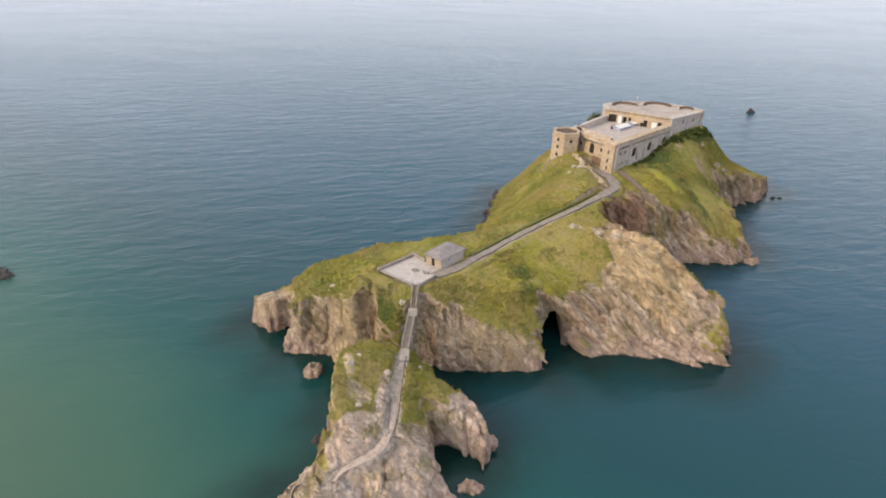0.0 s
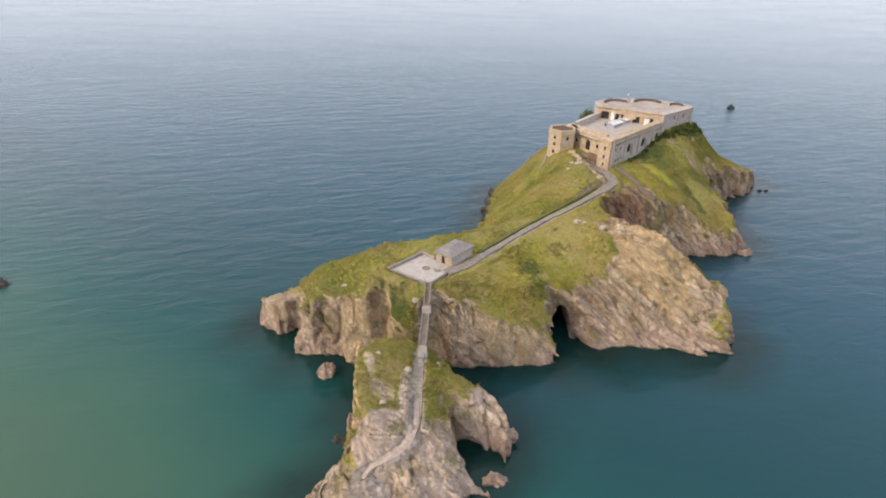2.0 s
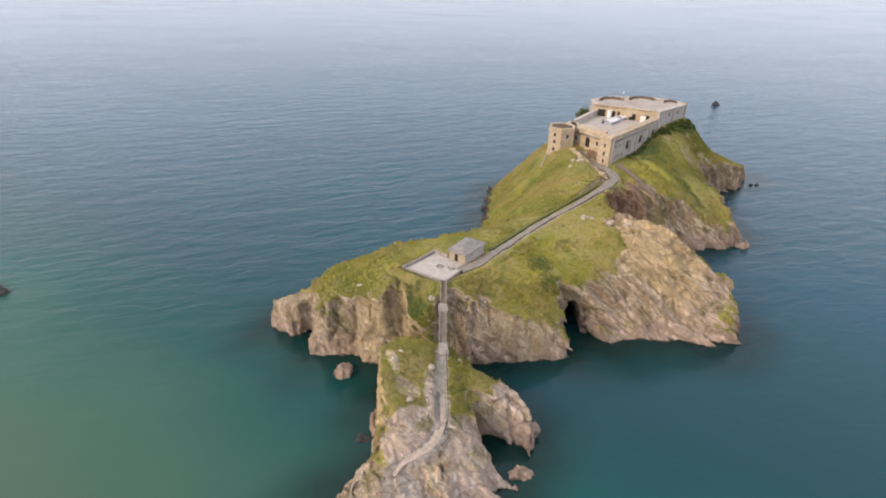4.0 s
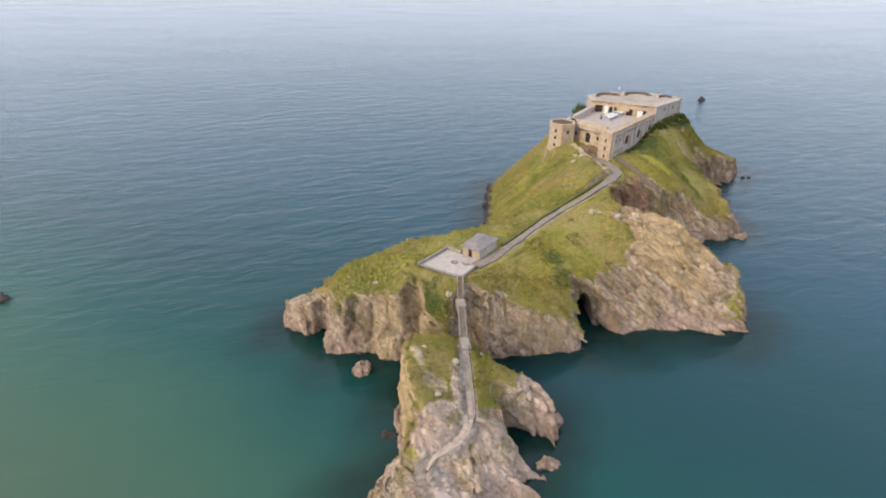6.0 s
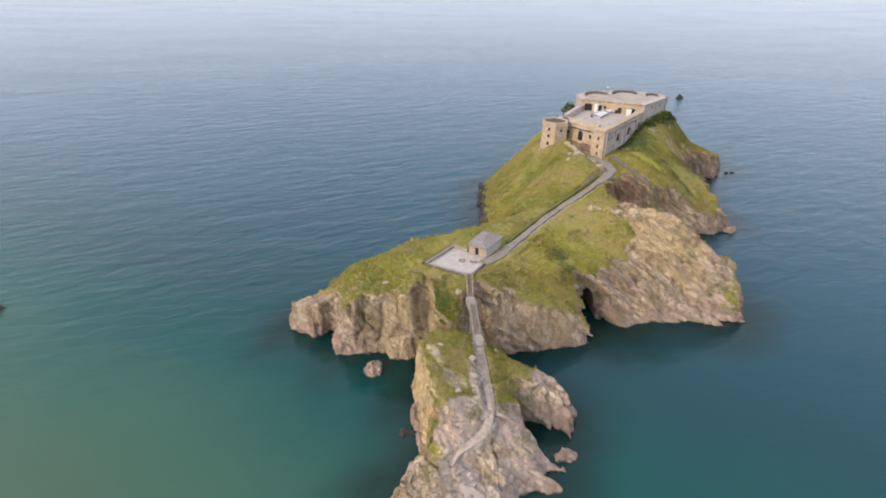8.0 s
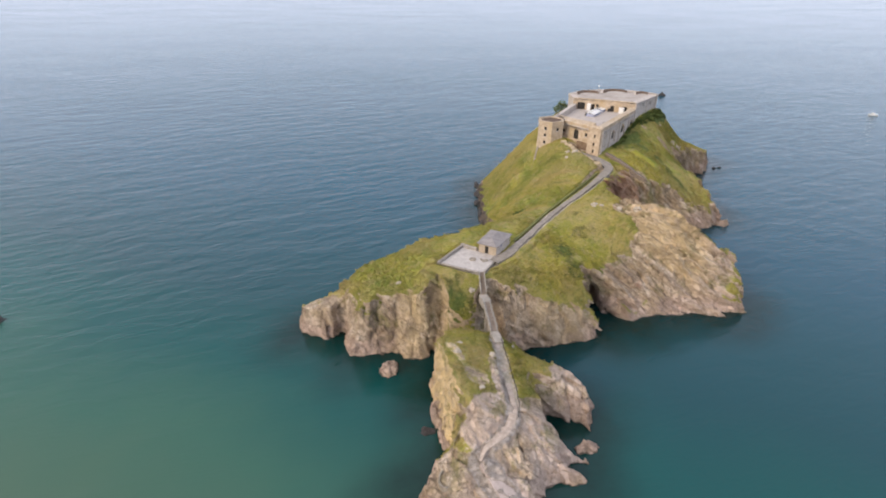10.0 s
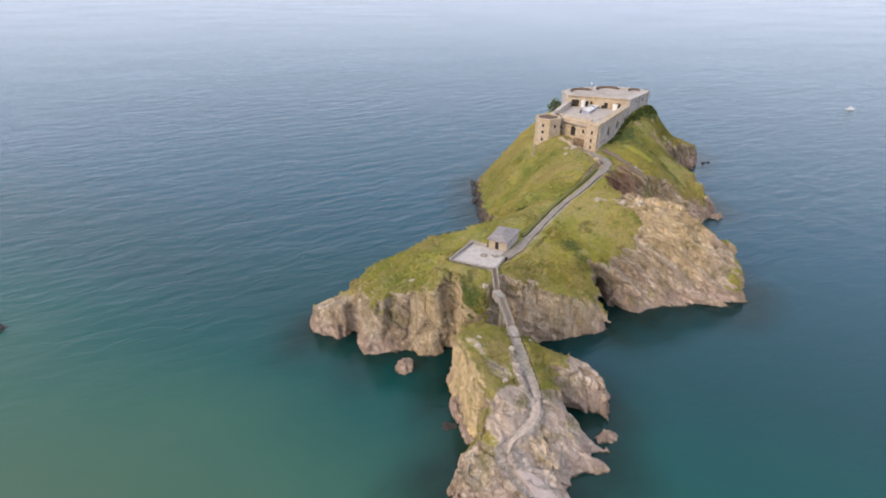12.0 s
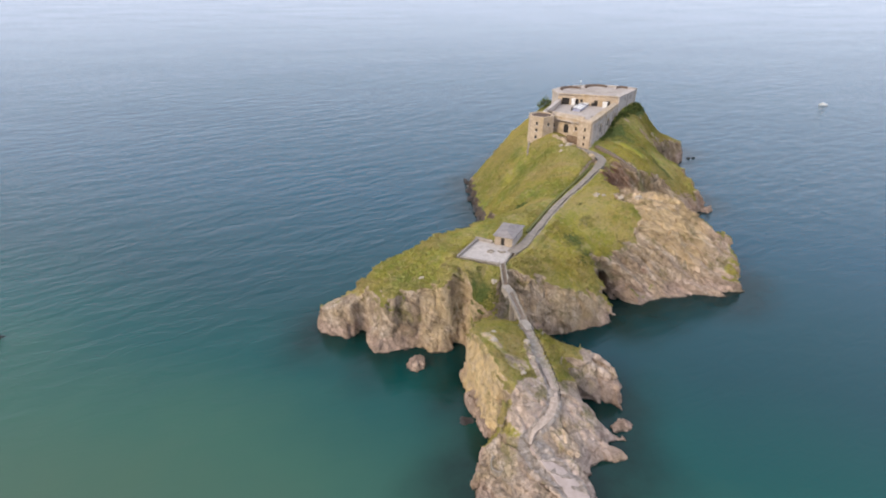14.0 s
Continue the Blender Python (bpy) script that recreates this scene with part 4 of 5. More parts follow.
# ---- rocks in the sea ----
def sea_rock(x, y, sx, sy, sz, seed, material, label, peak=0.0, lean=0.0):
    bm = bmesh.new()
    bmesh.ops.create_icosphere(bm, subdivisions=4, radius=1)
    for v in bm.verts:
        c = v.co.copy()
        k = 1 + 0.45 * noise.fractal(c * 1.1 + Vector((seed, 0, 0)), 0.8, 2.0, 4)
        k += 0.16 * abs(noise.noise(c * 3.1 + Vector((0, seed, 0))))
        slim = 1 - peak * max(c.z, 0.0)
        v.co = Vector((x + (c.x * slim + lean * max(c.z, 0.0)) * sx * k, y + c.y * slim * sy * k, c.z * sz * k))
    for f in bm.faces:
        f.smooth = False
    return tagged(part("sea_rock", bm, material), label, "rock")


sea_rock(-28.6, 91.9, 1.75, 1.7, 2.4, 1.3, ROCK, "pale weathered boulder standing in the water below the cliff")
sea_rock(4.6, 63.3, 2.3, 1.3, 2.0, 3.6, ROCK, "pale pointed rock beside the islet, awash", 0.7, -0.3)
sea_rock(-20.7, 75.8, 1.3, 4.6, 3.2, 12.4, ROCK, "grey ledge of rock at the foot of the islet's steep face")
sea_rock(-20.7, 70.4, 1.2, 2.4, 2.0, 15.1, ROCK, "low grey rock at the foot of the islet's steep face")
sea_rock(190, 340, 2.0, 1.5, 2.1, 7.7, DARK_ROCK, "dark lone rock standing far out in the sea")
sea_rock(-125, 130.5, 4.6, 2.6, 1.8, 2.2, DARK_ROCK, "low dark reef breaking the sea surface")
sea_rock(131.2, 198.4, 0.8, 0.6, 0.5, 6.5, DARK_ROCK, "small dark rock awash off the headland")
sea_rock(128.4, 198.4, 1.0, 0.6, 0.5, 5.5, DARK_ROCK, "small dark rock awash off the headland")
sea_rock(-23.6, 73.4, 1.3, 1.0, 0.25, 9.1, DARK_ROCK, "brown weedy rock just breaking the water beside the islet")
for k in range(24):
    t = k / 23
    sea_rock(11.4 + 9.4 * t + 0.7 * math.sin(k * 5.1), 157 + 42 * t + math.sin(k * 3.3), 0.9 + 0.5 * math.sin(k * 2.7), 1.5 + 0.6 * math.cos(k * 4.1), 0.7 + 0.7 * math.sin(k * 1.9) ** 2,
             20.3 + k, DARK_ROCK, "dark wet rock at the foot of the fort hill")


def foam(x, y, r, seed):
    """A ragged scrap of white water lying on the sea."""
    bm = bmesh.new()
    n = 28
    mid = bm.verts.new((x, y, 0.16))
    edge = []
    for k in range(n):
        a = 2 * math.pi * k / n
        q = r * (0.7 + 0.9 * noise.noise((math.cos(a) * 1.7 + seed, math.sin(a) * 1.7, seed)) + 0.35 * noise.noise((math.cos(a) * 5, math.sin(a) * 5, seed)))
        edge.append(bm.verts.new((x + q * 0.7 * math.cos(a), y + q * 1.3 * math.sin(a), 0.03)))
    for a, b in zip(edge, edge[1:] + edge[:1]):
        bm.faces.new((mid, a, b))
    tagged(part("foam", bm, WHITE), "small patch of white foam against the wet rocks", "foam", "scraps of foam")


foam(17.5, 188.8, 0.9, 2.3)
foam(19.0, 193.5, 0.6, 5.1)
sea_rock(93.2, 145.2, 2.2, 1.6, 1.6, 11.2, ROCK, "pale boulder at the foot of the headland")


# ---- the yard, the stairs and the bridge ----
def yard():
    y = tagged(new("yard"), "pale concrete yard with low walls and a ring mark", "yard")
    bm = bmesh.new()
    prism(bm, YARD_RING, 17.2, 18.62)
    part("slab", bm, PALE_CONCRETE, y, "pale worn concrete slab")
    r = YARD_RING
    for p, q, h in ((r[6], r[0], 19.3), (r[5], r[6], 19.4), (r[0], r[1], 18.85)):
        bm = bmesh.new()
        n = math.dist(p, q)
        box(bm, -0.3, n + 0.3, 0.0, 0.5, 17.2, h, along(p, q), 0.06)
        part("parapet", bm, CONCRETE, y, "low grey concrete wall")
    bm = bmesh.new()
    box(bm, 0, math.dist(r[2], r[3]) - 0.6, -0.1, 0.25, 17.2, 18.74, along(r[2], r[3]), 0.05)
    part("kerb", bm, CONCRETE, y)
    # ring and block lying on the slab
    bm = bmesh.new()
    n = 20
    loops = [[bm.verts.new((-6.9 + rr * 0.85 * math.cos(2 * math.pi * i / n), 105.0 + rr * 0.68 * math.sin(2 * math.pi * i / n), zz)) for i in range(n)]
             for rr, zz in ((1.0, 18.63), (0.98, 18.88), (0.66, 18.88), (0.62, 18.63))]
    for a, b in zip(loops, loops[1:]):
        for i in range(n):
            bm.faces.new((a[i], a[(i + 1) % n], b[(i + 1) % n], b[i]))
    tagged(part("stone_ring", bm, OLD_WALL), "low grey stone ring on the concrete yard", "ring")
    bm = bmesh.new()
    box(bm, -4.9, -3.7, 103.4, 104.1, 18.63, 18.95, None, 0.05)
    box(bm, -5.2, -4.8, 103.9, 104.8, 18.63, 18.88, None, 0.05)
    tagged(part("stone_bench", bm, OLD_WALL), "low dark stone bench on the concrete yard", "bench")


def stair_flight(top, bottom, width, steps, label):
    s = tagged(new("stair"), label, "stair")
    a, b = Vector(top), Vector(bottom)
    run = math.dist(top[:2], bottom[:2])
    m = along(bottom, top)
    rise = (a.z - b.z) / steps
    for i in range(steps):
        bm = bmesh.new()
        z = b.z + rise * (i + 1)
        box(bm, run * i / steps, run * (i + 1) / steps + 0.05, -width / 2, width / 2, z - rise - 0.25, z, m)
        part("step", bm, DECK, s)
    for side in (-1, 1):
        bm = bmesh.new()
        y0 = side * (width / 2 + 0.1)
        vs = [(0, b.z - 0.8), (run, a.z - 0.8), (run, a.z + 0.35), (0, b.z + 0.35)]
        lo = [bm.verts.new(m @ Vector((x, y0 - 0.1, z))) for x, z in vs]
        hi = [bm.verts.new(m @ Vector((x, y0 + 0.1, z))) for x, z in vs]
        bm.faces.new(lo), bm.faces.new(hi[::-1])
        for i in range(4):
            bm.faces.new((lo[i], hi[i], hi[(i + 1) % 4], lo[(i + 1) % 4]))
        bmesh.ops.recalc_face_normals(bm, faces=bm.faces)
        part("side_wall", bm, CONCRETE, s, "pale concrete side wall")
    rails(s, [(0, b.z), (run, a.z)], m, width / 2 + 0.1)
    return s


def rod(bm, p, q, r, sides=6):
    p, q = Vector(p), Vector(q)
    turn = (q - p).to_track_quat("Z", "Y").to_matrix().to_4x4()
    bmesh.ops.create_cone(bm, cap_ends=True, segments=sides, radius1=r, radius2=r, depth=(q - p).length,
                          matrix=Matrix.Translation((p + q) / 2) @ turn)


def rails(parent, profile, m, offset):
    """Steel posts and two rails on both sides of a way whose (x, z) profile is given."""
    (x0, z0), (x1, z1) = profile
    n = max(2, round((x1 - x0) / 1.6))
    for side in (-1, 1):
        y = side * offset
        for i in range(n + 1):
            x, z = x0 + (x1 - x0) * i / n, z0 + (z1 - z0) * i / n
            bm = bmesh.new()
            rod(bm, m @ Vector((x, y, z - 0.2)), m @ Vector((x, y, z + 1.1)), 0.035)
            part("post", bm, METAL, parent)
        for up in (0.6, 1.1):
            bm = bmesh.new()
            rod(bm, m @ Vector((x0, y, z0 + up)), m @ Vector((x1, y, z1 + up)), 0.03)
            part("rail", bm, METAL, parent)


def footbridge():
    p, q = (-7.1, 92.6), (-7.95, 83.6)
    f = tagged(new("footbridge"), "narrow concrete footbridge with grey steel rails", "bridge")
    n = math.dist(p, q)
    m = along(q, p)
    za, zb = 13.65, 14.95
    bm = bmesh.new()
    vs = [(0, za - 0.45), (n, zb - 0.45), (n, zb), (0, za)]
    lo = [bm.verts.new(m @ Vector((x, -0.62, z))) for x, z in vs]
    hi = [bm.verts.new(m @ Vector((x, 0.62, z))) for x, z in vs]
    bm.faces.new(lo), bm.faces.new(hi[::-1])
    for i in range(4):
        bm.faces.new((lo[i], hi[i], hi[(i + 1) % 4], lo[(i + 1) % 4]))
    bmesh.ops.recalc_face_normals(bm, faces=bm.faces)
    part("deck", bm, DECK, f, "brownish worn deck")
    for side in (-1, 1):
        bm = bmesh.new()
        vs = [(0, za - 0.5), (n, zb - 0.5), (n, zb + 0.3), (0, za + 0.3)]
        lo = [bm.verts.new(m @ Vector((x, side * 0.66 - 0.08, z))) for x, z in vs]
        hi = [bm.verts.new(m @ Vector((x, side * 0.66 + 0.08, z))) for x, z in vs]
        bm.faces.new(lo), bm.faces.new(hi[::-1])
        for i in range(4):
            bm.faces.new((lo[i], hi[i], hi[(i + 1) % 4], lo[(i + 1) % 4]))
        bmesh.ops.recalc_face_normals(bm, faces=bm.faces)
        part("edge_beam", bm, CONCRETE, f, "pale concrete edge beam")
    for x in (n * 0.33, n * 0.68):
        bm = bmesh.new()
        box(bm, x - 0.4, x + 0.4, -0.7, 0.7, 3, za + (zb - za) * x / n - 0.44, m, 0.05)
        part("pier", bm, OLD_WALL, f, "grey stone pier")
    rails(f, [(0, za), (n, zb)], m, 0.66)


yard()
stair_flight((-6.5, 99.0, 18.6), (-6.9, 95.4, 15.1), 0.95, 20, "steep concrete stair with steel rails below the yard")
bm = bmesh.new()
box(bm, -7.9, -6.0, 92.5, 95.5, 13.4, 15.05, None, 0.08)
tagged(part("landing", bm, CONCRETE), "pale concrete landing between stair and footbridge", "landing")
footbridge()
bm = bmesh.new()
box(bm, -8.8, -7.0, 80.2, 83.8, 11.8, 13.68, pose(0, 0, 0, 0, 0, 0), 0.08)
tagged(part("landing", bm, CONCRETE), "pale concrete block at the islet end of the footbridge", "landing")


def handrail(line, offset):
    t = tagged(new("handrail"), "thin dark steel handrail beside the islet path", "handrail")
    pts = []
    for i, p in enumerate(line):
        q, r = line[max(i - 1, 0)], line[min(i + 1, len(line) - 1)]
        d = Vector((r[0] - q[0], r[1] - q[1], 0)).normalized()
        pts.append(Vector(p) + Vector((-d.y, d.x, 0)) * offset)
    for a in pts[::2]:
        bm = bmesh.new()
        rod(bm, a + Vector((0, 0, -0.8)), a + Vector((0, 0, 1.05)), 0.04)
        part("post", bm, DARK, t)
    for a, b in zip(pts[::2], pts[2::2]):
        bm = bmesh.new()
        for up in (0.6, 1.05):
            rod(bm, a + Vector((0, 0, up)), b + Vector((0, 0, up)), 0.035)
        part("rail", bm, DARK, t)


handrail(SKERRY_PATH[2:22], 0.95)


# ---- the hut ----
def hut():
    a, b, c, d = (-4.55, 108.5), (-1.15, 105.6), (4.0, 111.0), (0.1, 114.0)   # left, front, right, back
    z0, z1 = 18.3, 21.0
    h = tagged(new("hut"), "small cream-rendered hut, shaded walls painted grey, with a shallow grey slate roof", "hut")
    for p, q, holes in ((a, b, [(1.6, 2.5, z0, 20.55)]), (b, c, [(2.2, 3.1, 19.7, 20.5)]), (c, d, []), (d, a, [])):
        bm = bmesh.new()
        n = math.dist(p, q)
        pierced_wall(bm, along(p, q), n, z0, z1, 0.3, holes)
        # sunlit walls get the cream tint, walls turned from the sun the grey
        wall = part("wall", bm, LIT_RENDER if p in (a, d) else PALE_SHADE_STONE, h)
        for x0, x1, w0, w1 in holes:
            bm = bmesh.new()
            box(bm, x0 - 0.02, x1 + 0.02, 0.16, 0.24, w0, w1 + 0.02, along(p, q))
            door = w1 - w0 > 1.5
            part("door" if door else "window", bm, DARK if door else GLASS_BLUE, wall, "dark timber door" if door else "small pale window")
    bm = bmesh.new()
    cx, cy = (a[0] + b[0] + c[0] + d[0]) / 4, (a[1] + b[1] + c[1] + d[1]) / 4
    eave = [(cx + (x - cx) * 1.15, cy + (y - cy) * 1.15) for x, y in (a, b, c, d)]
    lo = [bm.verts.new((x, y, z1)) for x, y in eave]
    up = [bm.verts.new((x, y, z1 + 0.14)) for x, y in eave]
    ax, ay = (c[0] - b[0]) * 0.22, (c[1] - b[1]) * 0.22
    r0, r1 = bm.verts.new((cx - ax, cy - ay, z1 + 1.05)), bm.verts.new((cx + ax, cy + ay, z1 + 1.05))
    bm.faces.new(lo[::-1])
    for i in range(4):
        bm.faces.new((lo[i], lo[(i + 1) % 4], up[(i + 1) % 4], up[i]))
    bm.faces.new((up[0], up[1], r0)), bm.faces.new((up[1], up[2], r1, r0)), bm.faces.new((up[2], up[3], r1)), bm.faces.new((up[3], up[0], r0, r1))
    part("roof", bm, SLATE, h, "shallow hipped grey slate roof")


hut()


# ---- the fort ----
def arch_head(bm, m, x0, x1, z, thick):
    """Fills the corners of a square-headed hole to a round arch that springs below z."""
    r, cx, n = (x1 - x0) / 2, (x0 + x1) / 2, 8
    for s in (-1, 1):
        arc = [(cx + s * r * math.cos(t * math.pi / 2 / n), z - r + r * math.sin(t * math.pi / 2 / n)) for t in range(n + 1)]
        corner = (cx + s * r, z)
        for y in (0.002, thick - 0.002):
            k = bm.verts.new(m @ Vector((corner[0], y, corner[1])))
            vs = [bm.verts.new(m @ Vector((x, y, zz))) for x, zz in arc]
            for i in range(n):
                bm.faces.new((k, vs[i], vs[i + 1]))
        lo = [bm.verts.new(m @ Vector((x, 0.002, zz))) for x, zz in arc]
        hi = [bm.verts.new(m @ Vector((x, thick - 0.002, zz))) for x, zz in arc]
        for i in range(n):
            bm.faces.new((lo[i], lo[i + 1], hi[i + 1], hi[i]))


def fort_wall(fort, p, q, z0, z1, holes, material, label="", arched=(), thick=1.4):
    m = along(p, q)
    bm = bmesh.new()
    pierced_wall(bm, m, math.dist(p, q), z0, z1, thick, holes)
    for i in arched:
        x0, x1, _, top = holes[i]
        arch_head(bm, m, x0, x1, top, thick)
    wall = part("wall", bm, material, fort, label)
    for i, (x0, x1, w0, w1) in enumerate(holes):
        bm = bmesh.new()
        box(bm, x0 - 0.05, x1 + 0.05, 0.22, 0.32, w0 - 0.05, w1 + 0.05, m)
        part("shutter", bm, DARK, wall, "dark recessed shutter")
        if w1 - w0 < 2.0:
            bm = bmesh.new()
            box(bm, x0 - 0.2, x1 + 0.2, -0.12, 0.2, w0 - 0.22, w0, m)
            part("sill", bm, PALE_SHADE_STONE, wall)
    return wall


def coping(fort, p, q, z, height, inner, outer, material, drop=0.0, label=""):
    """A parapet along p to q; its top falls by drop towards the outside."""
    m = along(p, q)
    n = math.dist(p, q)
    bm = bmesh.new()
    sec = [(-outer, z - 0.5), (-outer, z + height - drop), (inner, z + height), (inner, z - 1.05)]
    a = [bm.verts.new(m @ Vector((-outer * 0.6, y, zz))) for y, zz in sec]
    b = [bm.verts.new(m @ Vector((n + outer * 0.6, y, zz))) for y, zz in sec]
    bm.faces.new(a), bm.faces.new(b[::-1])
    for i in range(4):
        bm.faces.new((a[i], b[i], b[(i + 1) % 4], a[(i + 1) % 4]))
    bmesh.ops.recalc_face_normals(bm, faces=bm.faces)
    return part("parapet", bm, material, fort, label)


def fort():
    f = tagged(new("fort"), "limestone fort with sunken roof yard, gun openings and corner tower", "fort")
    C, B, E1, E2, E3, E4, E5, L, F = FORT_RING
    base, roof, deck, block = 19.0, 31.0, 30.0, 33.9
    n = math.dist(F, C)
    # entrance front beside the tower: arched doorway over a lower door, small windows
    fort_wall(f, F, C, base, roof, [(9.0, 10.9, 26.0, 29.3), (9.2, 10.5, 22.6, 25.0), (4.4, 5.4, 27.4, 28.6), (13.4, 14.3, 27.5, 28.7), (13.5, 14.4, 24.2, 25.4)],
              SUNWARM_STONE, "yellow stone entrance front with sunlit warmth painted in", (0,))
    guns = [(10.0 + 9.6 * i, 12.3 + 9.6 * i, 25.5, 28.3) for i in range(3)]
    slits = [(x, x + 0.7, 23.4 + 0.1 * x, 24.5 + 0.1 * x) for x in (1.6, 3.2, 4.8, 6.4)] + [(x, x + 0.8, 27.6, 28.5) for x in (2.2, 5.2)]
    flank = fort_wall(f, C, B, base, roof, guns + slits, PALE_SHADE_STONE, "stone flank with arched gun openings, shade painted in as grey", (0, 1, 2))
    m = along(C, B)
    for x0, x1, w0, w1 in guns:
        bm = bmesh.new()
        r = (x1 - x0) / 2
        for k in range(9):
            t0, t1 = math.pi * k / 9 + 0.02, math.pi * (k + 1) / 9 - 0.02
            q = []
            for rr, tt in ((r, t0), (r + 0.4, t0), (r + 0.4, t1), (r, t1)):
                q.append(((x0 + x1) / 2 + rr * math.cos(tt), w1 - r + rr * math.sin(tt)))
            lo = [bm.verts.new(m @ Vector((x, -0.09, z))) for x, z in q]
            hi = [bm.verts.new(m @ Vector((x, 0.1, z))) for x, z in q]
            bm.faces.new(lo[::-1])
            for e in range(4):
                bm.faces.new((lo[e], lo[(e + 1) % 4], hi[(e + 1) % 4], hi[e]))
        part("arch_stones", bm, SUNWARM_STONE, flank, "proud ring of arch stones")
        # splayed pale cheek on the far side of each opening
        bm = bmesh.new()
        prism(bm, [(m @ Vector((x, y, 0)))[:2] for x, y in ((x1 + 0.45, -0.5), (x1 + 1.5, 0.02), (x1 + 0.45, 0.02))], w0 - 1.2, w1 - 0.6)
        bmesh.ops.recalc_face_normals(bm, faces=bm.faces)
        part("cheek", bm, PALE_SHADE_STONE, flank)
    ring = [B, E1, E2, E3, E4, E5, L]
    for p, q in zip(ring, ring[1:]):
        d = math.dist(p, q)
        fort_wall(f, p, q, base, block, [(d * 0.36, d * 0.36 + 0.9, 31.4, 32.6), (d * 0.66, d * 0.66 + 0.9, 31.2, 32.4)] if p == B else [], PALE_SHADE_STONE)
    fort_wall(f, L, F, base, roof, [], PALE_SHADE_STONE)
    # pilasters on the gun flank and the raised block
    for p, q, xs, top in ((C, B, (0.5, 8.4, 17.6, 27.2), roof - 0.45), (B, E1, (0.6, 10.5, 19.0), block - 0.3)):
        for x in xs:
            bm = bmesh.new()
            box(bm, x - 0.5, x + 0.5, -0.3, 0.05, base, top, along(p, q))
            part("pilaster", bm, PALE_SHADE_STONE, f)
    # roof decks
    bm = bmesh.new()
    prism(bm, [C, B, L, F], deck - 0.6, deck)
    part("roof_yard", bm, YARD_FLOOR, f, "dusty pale flat roof yard")
    bm = bmesh.new()
    prism(bm, ring, block - 0.6, block + 0.02)
    part("block_roof", bm, BLOCK_FLOOR, f, "dusty pale flat roof of the raised gun block")
    # parapets: broad and sloping over the entrance, narrower on the flanks
    u = Vector((C[0] - F[0], C[1] - F[1])).normalized()
    K = (C[0] - u.x * 4.6, C[1] - u.y * 4.6)
    coping(f, F, K, roof, 1.0, 3.0, 0.25, SUNWARM_STONE, 0.5, "broad sloping yellow stone parapet")
    coping(f, K, C, roof, 0.85, 0.9, 0.2, SUNWARM_STONE, 0.1)
    coping(f, C, B, roof, 0.95, 1.7, 0.22, SUNWARM_STONE, 0.3, "broad yellowish flank parapet")
    coping(f, L, F, roof, 1.0, 1.3, 0.2, PALE_SHADE_STONE, 0.2)
    for p, q in zip(ring, ring[1:]):
        rear = p not in (B, L)
        coping(f, p, q, block, 0.5 if rear else 0.3, 1.6, 0.2, PALE_SHADE_STONE, 0.2)
    # rounded inner corner beside the tower
    bm = bmesh.new()
    v2 = Vector((L[0] - F[0], L[1] - F[1], 0)).normalized()
    pts = []
    for k in range(9):
        t = k / 8
        a, b = Vector((*F, 0)) + Vector((u.x, u.y, 0)) * 5 * (1 - t), Vector((*F, 0)) + v2 * 6 * t
        pts.append(a.lerp(b, t))
    fan = [(F[0] + u.x * 0.5 + v2.x * 0.5, F[1] + u.y * 0.5 + v2.y * 0.5)] + [(p.x, p.y) for p in pts]
    prism(bm, fan[::-1], deck - 0.1, roof + 0.92)
    bmesh.ops.recalc_face_normals(bm, faces=bm.faces)
    part("curved_parapet", bm, PALE_SHADE_STONE, f, "rounded parapet corner")
    # string course under the parapet
    for p, q in ((C, B), (F, C)):
        bm = bmesh.new()
        box(bm, 0, math.dist(p, q), -0.32, 0.02, roof - 0.85, roof - 0.52, along(p, q))
        part("string_course", bm, PALE_SHADE_STONE, f)
    # tall back wall of the yard, with dark doorways
    fort_wall(f, L, B, deck - 0.1, block - 0.02, [(1.7, 4.5, deck, 32.6), (7.0, 8.1, deck, 32.3), (8.7, 9.6, deck, 32.3), (13.9, 15.3, deck, 32.2), (18.4, 19.9, deck, 32.2)],
              SUNWARM_STONE, "cream back wall of the roof yard with dark doorways", (), 0.9)
    bm = bmesh.new()
    box(bm, 0.2, math.dist(L, B) - 0.2, -0.15, 0.5, block - 0.01, block + 0.28, along(L, B), 0.05)
    part("coping", bm, SUNWARM_STONE, f)
    # stained foot of the front beside the door
    m = along(F, C)
    for x0, x1 in ((6.6, 9.1), (10.6, n - 4.65)):
        bm = bmesh.new()
        box(bm, x0, x1, -0.14, 0.02, base, 25.5, m)
        part("plinth", bm, STAINED_STONE, f, "dark brown stained foot of the wall")
    # low dark roof sunk in the corner of the yard
    bm = bmesh.new()
    box(bm, n - 5.6, n - 1.1, 0.95, 4.4, deck - 0.05, deck + 0.8, m, 0.05)
    store = part("store", bm, STAINED_STONE, f, "dark flat stained roof in the yard corner")
    bm = bmesh.new()
    box(bm, n - 4.2, n - 2.6, 1.8, 3.2, deck + 0.8, deck + 1.15, m, 0.05)
    part("hatch", bm, PALE_SHADE_STONE, store)
    # corner block, standing forward with stacked windows
    bm = bmesh.new()
    stack = (22.9, 25.3, 28.0)
    pierced_wall(bm, m @ pose(n - 4.6, -0.9, 0), 4.62, base, roof - 0.1, 1.1, [(2.1, 2.8, z, z + 1.2) for z in stack])
    pier = part("corner_block", bm, SUNWARM_STONE, f, "yellow stone corner block with stacked windows")
    for z in stack:
        bm = bmesh.new()
